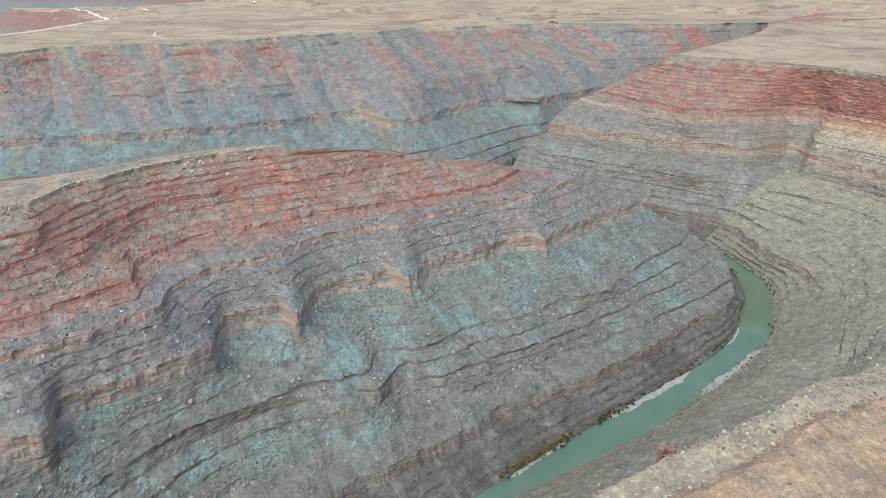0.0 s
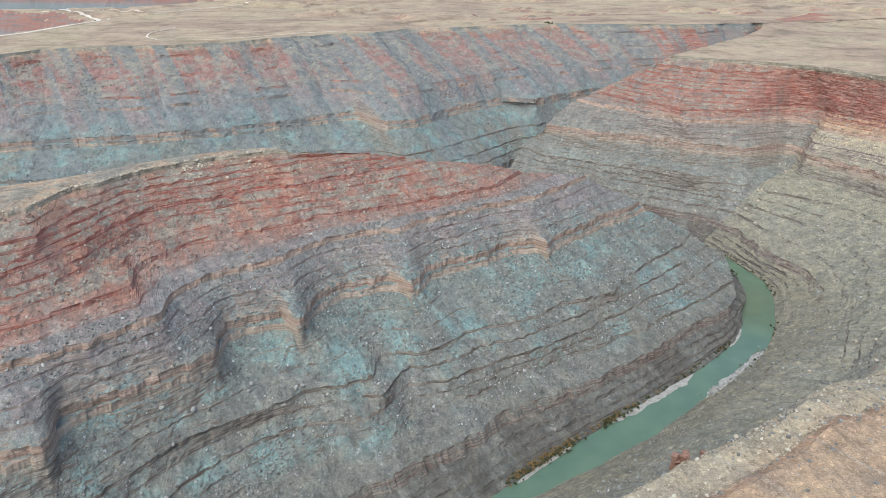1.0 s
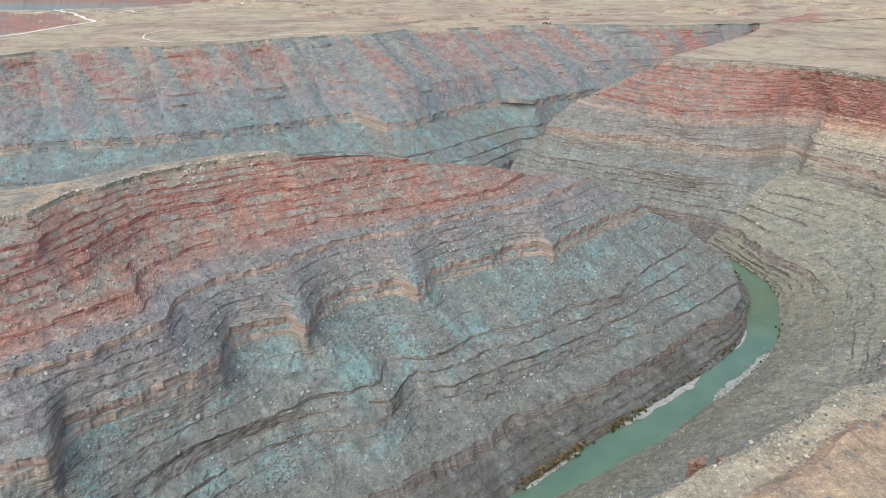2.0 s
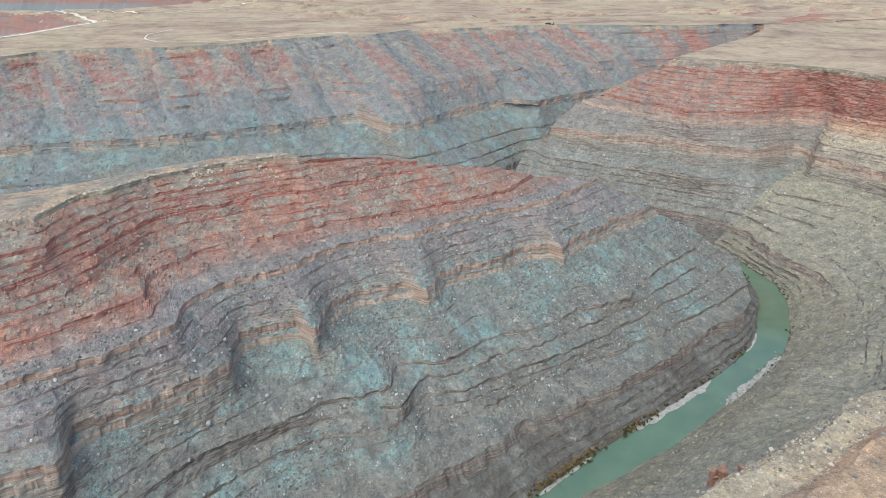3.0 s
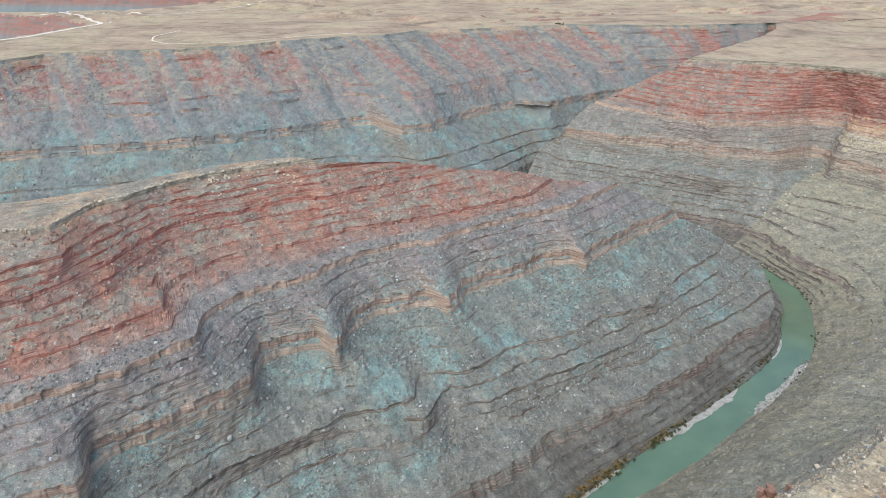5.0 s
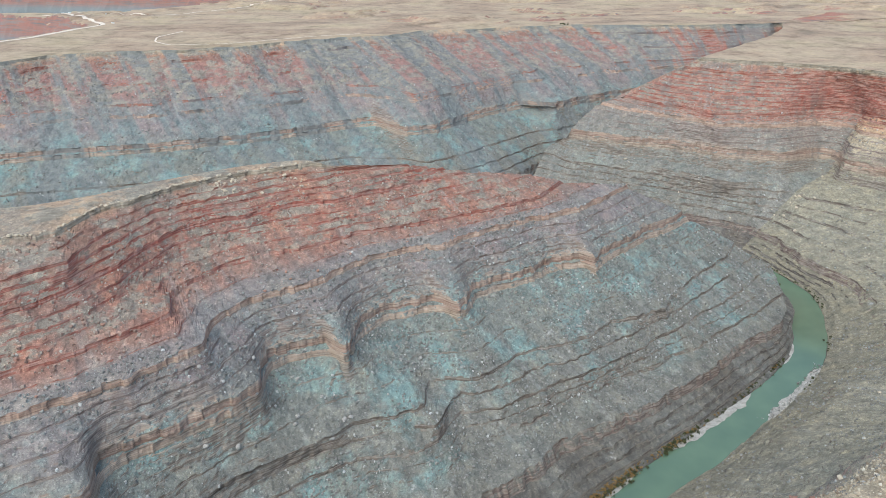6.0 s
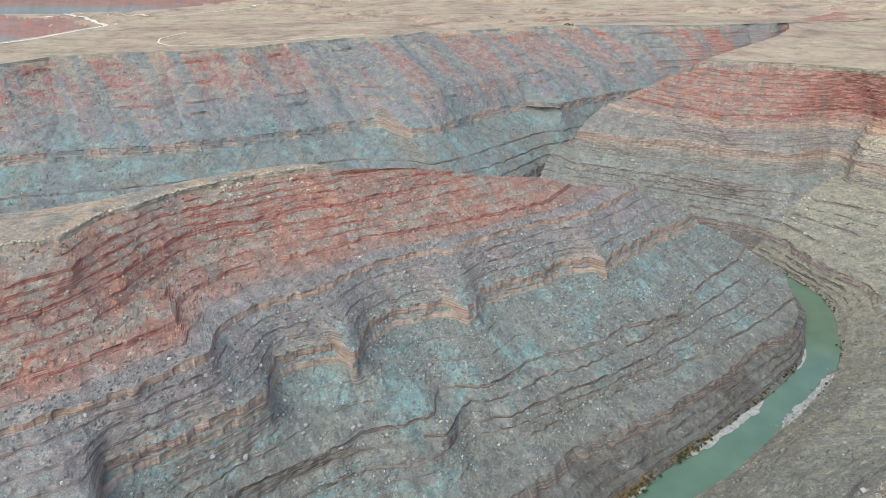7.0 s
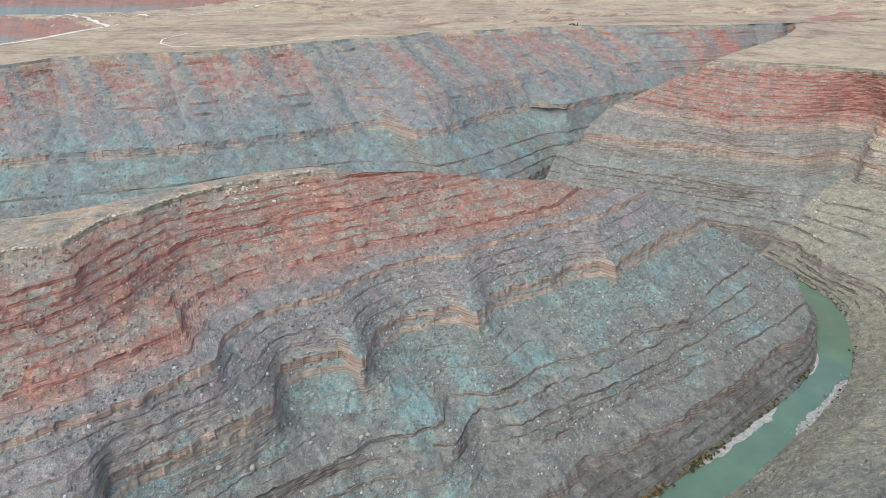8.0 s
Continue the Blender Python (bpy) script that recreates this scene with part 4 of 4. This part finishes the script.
def boulder_mesh(seed, mat, blocky):
    bm = bmesh.new()
    bmesh.ops.create_icosphere(bm, subdivisions=2, radius=0.5)
    off = Vector((seed * 7.3, seed * 3.1, 0))
    for v in bm.verts:
        c = v.co.copy()
        m = max(abs(c.x), abs(c.y), abs(c.z))
        v.co = c.lerp(c / m * 0.45, blocky) * (1 + 0.35 * noise.noise(c * 2.3 + off))
        v.co.z *= 0.8
    me = bpy.data.meshes.new("boulder")
    bm.to_mesh(me)
    bm.free()
    me.materials.append(mat)
    return me


def boulders(places, meshes, small, large, label, group):
    for p in places:
        ob = new("boulder", meshes[int(RNG.integers(len(meshes)))])
        k = small + (large - small) * float(RNG.random()) ** 2
        ob.matrix_world = pose(p[0], p[1], p[2] + 0.2 * k, *[float(a) for a in RNG.uniform(-25, 25, 2)], float(RNG.uniform(0, 360))) @ Matrix.Diagonal((k * float(RNG.uniform(0.8, 1.4)), k, k * float(RNG.uniform(0.7, 1.0)), 1))
        tagged(ob, label, "boulder", group)


GREYS = [boulder_mesh(k, BOULDER, 0.6) for k in range(5)]
TANS = [boulder_mesh(k + 9, TAN_BOULDER, 0.8) for k in range(5)]
REDS = [boulder_mesh(k + 19, RED_BOULDER, 0.7) for k in range(4)]
boulders(spots(RIDGE_P, (row_at(ZR, 50), row_at(ZR, 181)), (c0, nc), 130, 40, 0.2, 3), GREYS, 2.2, 4.6, "weathered grey boulder lying on the rubble slope", "boulders on the ridge")
boulders(spots(RIDGE_P, (row_at(ZR, 187), nr - 1), (c0, nc), 40, 40, 0.2, 4), REDS, 2.0, 4.0, "reddish sandstone boulder below the ridge's cap", "red boulders on the ridge")
boulders(spots(WALL_P, (row_at(ZW, 37), row_at(ZW, 160)), (30, wc), 60, 40, 0.2, 5), TANS, 2.5, 5.5, "tan sandstone boulder on the slope below the wall", "boulders below the wall")


edge_cols = np.flatnonzero((S > -140) & (S < 265))
edge = RIDGE_P[-1][RNG.choice(edge_cols, 110, replace=False)] + np.concatenate([RNG.normal(size=(110, 2)) * 1.2, np.zeros((110, 1))], 1)
boulders(edge, TANS, 1.6, 4.2, "pale caprock block on the ridge's rim", "caprock blocks")
fall_cols = np.flatnonzero((S > 150) & (S < 262))
boulders(spots(RIDGE_P, (row_at(ZR, 258), nr - 1), (int(fall_cols[0]), int(fall_cols[-1])), 50, 30, 0, 15), TANS, 1.5, 4.0, "pale fallen caprock block below the crest", "fallen caprock")


def outcrop(x, y, z, height, mat, label, count=9):
    """A broken pinnacle of stacked blocks."""
    top = tagged(new("rock_outcrop"), label, "rock outcrop")
    top.location = (x, y, z)
    rnd = random.Random(int(x * 7 + y))
    for k in range(count):
        bm = bmesh.new()
        h = height * rnd.uniform(0.45, 1.0)
        m = pose(rnd.uniform(-0.4, 0.4) * height, rnd.uniform(-0.25, 0.25) * height, h / 2 - 2, rnd.uniform(-8, 8), rnd.uniform(-8, 8), rnd.uniform(0, 90))
        bmesh.ops.create_cube(bm, size=1, matrix=m @ Matrix.Diagonal((height * rnd.uniform(0.2, 0.36), height * rnd.uniform(0.2, 0.36), h, 1)))
        bmesh.ops.subdivide_edges(bm, edges=bm.edges[:], cuts=2, use_grid_fill=True)
        for v in bm.verts:
            v.co += noise.noise_vector(v.co * (4 / height) + Vector((k * 3.7, x, y))) * height * 0.09
        me = bpy.data.meshes.new("block")
        bm.to_mesh(me)
        bm.free()
        me.materials.append(mat)
        child("block", me, top)
    return top


outcrop(171, 409, 157, 15, RED_BOULDER, "dark red broken rock pinnacle at the bench's edge")
outcrop(190, 411, 162, 9, RED_BOULDER, "small red broken rocks beside the pinnacle", 5)
outcrop(-222, 832, 279, 8, TAN_BOULDER, "pale square caprock block on the ridge's crest", 3)


# ---- shrubs ----
def shrubs(places, small, large):
    n, k = len(places), 26
    size = RNG.uniform(small, large, n)
    d = RNG.normal(size=(n, k, 3))
    d /= np.linalg.norm(d, axis=2)[..., None]
    d[..., 2] = np.abs(d[..., 2])
    c = places[:, None, :] + d * size[:, None, None] * RNG.uniform(0.2, 0.55, (n, k, 1))
    a, b = RNG.normal(size=(n, k, 3)), RNG.normal(size=(n, k, 3))
    s = size[:, None, None] * 0.16
    V = np.stack([c - a * s, c - b * s, c + a * s, c + b * s], 2)
    return V.reshape(-1, 3), np.arange(n * k * 4).reshape(-1, 4)


def bank_places(pts, n, spread, z):
    m = along(pts, 400)
    w = np.clip(fbm(m[:, 0], m[:, 1], 0 * m[:, 0], 40, 3, 301) + 0.6, 0.05, 1)
    i = RNG.choice(400, n, p=w / w.sum())
    return np.concatenate([m[i] + RNG.normal(size=(n, 2)) * spread, np.full((n, 1), z)], 1)


V, Q = shrubs(bank_places([(60, 560), (138, 622), (216, 682), (300, 745), (362, 797), (412, 848), (440, 895), (470, 985), (497, 1066)], 420, 3.5, 2.2), 1.5, 4.2)
tagged(new("bank_shrubs", mesh_from("bank_shrubs", V, Q, SHRUB)), "dark green willow scrub along the river bank", "shrubs", kind="stuff")
V, Q = shrubs(bank_places([(60, 562), (138, 625), (216, 687), (300, 751), (362, 803), (412, 852)], 380, 4.5, 3.0), 1.2, 3.2)
tagged(new("bank_brush", mesh_from("bank_brush", V, Q, DRY_SHRUB)), "ochre dry brush along the river bank", "shrubs", kind="stuff")
V, Q = shrubs(bank_places([(500, 1180), (528, 1100), (546, 1020), (520, 925), (470, 830), (400, 760)], 200, 4, 2.0), 1.2, 3.4)
tagged(new("bank_shrubs", mesh_from("bank_shrubs", V, Q, SHRUB)), "dark scrub on the outer river bank", "shrubs", kind="stuff")


far_rim = np.array([(330, 2216, 301), (338, 2214, 301), (345, 2213, 301), (352, 2212, 300)], float)
V, Q = shrubs(np.repeat(far_rim, 4, 0) + RNG.normal(size=(16, 3)) * 1.5, 2.5, 5)
tagged(new("rim_shrubs", mesh_from("rim_shrubs", V, Q, SHRUB)), "dark juniper scrub on the far rim", "shrubs", kind="stuff")


# ---- vehicles at the overlook ----
WHITE_PAINT = plain_material("white_paint", (0.78, 0.78, 0.76), 0.4, 0.05)
DARK_PAINT = plain_material("dark_paint", (0.05, 0.06, 0.08), 0.35, 0.1)
DARK_GLASS = plain_material("dark_glass", (0.03, 0.035, 0.04), 0.1, 0.05)
RUBBER = plain_material("tyre_rubber", (0.03, 0.03, 0.03), 0.9, 0.1)


def box_part(name, size, at, mat, parent, bevel=0.1):
    bm = bmesh.new()
    bmesh.ops.create_cube(bm, size=1)
    bmesh.ops.scale(bm, vec=size, verts=bm.verts)
    bmesh.ops.bevel(bm, geom=bm.edges[:], offset=bevel, segments=2, affect="EDGES")
    bmesh.ops.translate(bm, vec=at, verts=bm.verts)
    me = bpy.data.meshes.new(name)
    bm.to_mesh(me)
    bm.free()
    me.materials.append(mat)
    return child(name, me, parent)


def wheel_part(at, r, parent):
    bm = bmesh.new()
    bmesh.ops.create_cone(bm, cap_ends=True, segments=14, radius1=r, radius2=r, depth=0.3)
    bmesh.ops.rotate(bm, matrix=Matrix.Rotation(radians(90), 3, "X"), verts=bm.verts)
    bmesh.ops.translate(bm, vec=at, verts=bm.verts)
    me = bpy.data.meshes.new("wheel")
    bm.to_mesh(me)
    bm.free()
    me.materials.append(RUBBER)
    return child("wheel", me, parent)


def vehicle(name, length, height, paint, label, category):
    top = tagged(new(name), label, category)
    box_part("body", (length, 2.3, height - 0.6), (0, 0, 0.5 + (height - 0.6) / 2), paint, top, 0.25)
    for side in (-1, 1):
        box_part("side_window", (length * 0.6, 0.06, height * 0.22), (0.2, side * 1.16, height * 0.72), DARK_GLASS, top, 0.02)
        for x in (-0.32, 0.32):
            wheel_part((length * x, side * 1.05, 0.38), 0.38, top)
    box_part("windscreen", (0.06, 1.8, height * 0.25), (length / 2, 0, height * 0.7), DARK_GLASS, top, 0.02)
    return top


def stand(ob, x, y, turn):
    z = float(plateau_height(np.array([x], float), np.array([y], float))[0])
    ob.matrix_world = pose(x, y, z + 0.9, 0, 0, turn)


camper = vehicle("camper_van", 8.5, 3.4, WHITE_PAINT, "white camper van parked on the plateau", "camper van")
tagged(camper, group="parked vehicles")
car = vehicle("car", 4.6, 1.9, DARK_PAINT, "dark car parked at the overlook", "car")
tagged(car, group="parked vehicles")
stand(camper, -1300, 2560, 30)
stand(car, -1085, 2290, 60)
for x, y, a in ((-1360, 2630, 10), (-1200, 2610, 70), (-1060, 2330, 20), (-640, 3200, 10), (-590, 3260, 60), (-520, 3230, 0), (-480, 3330, 40), (-430, 3300, 80), (-700, 3120, 15)):
    stand(copy_thing(camper, Matrix()), x, y, a)
for x, y, a in ((-1260, 2520, 0), (-1330, 2590, 50), (-560, 3200, 20)):
    stand(copy_thing(car, Matrix()), x, y, a)
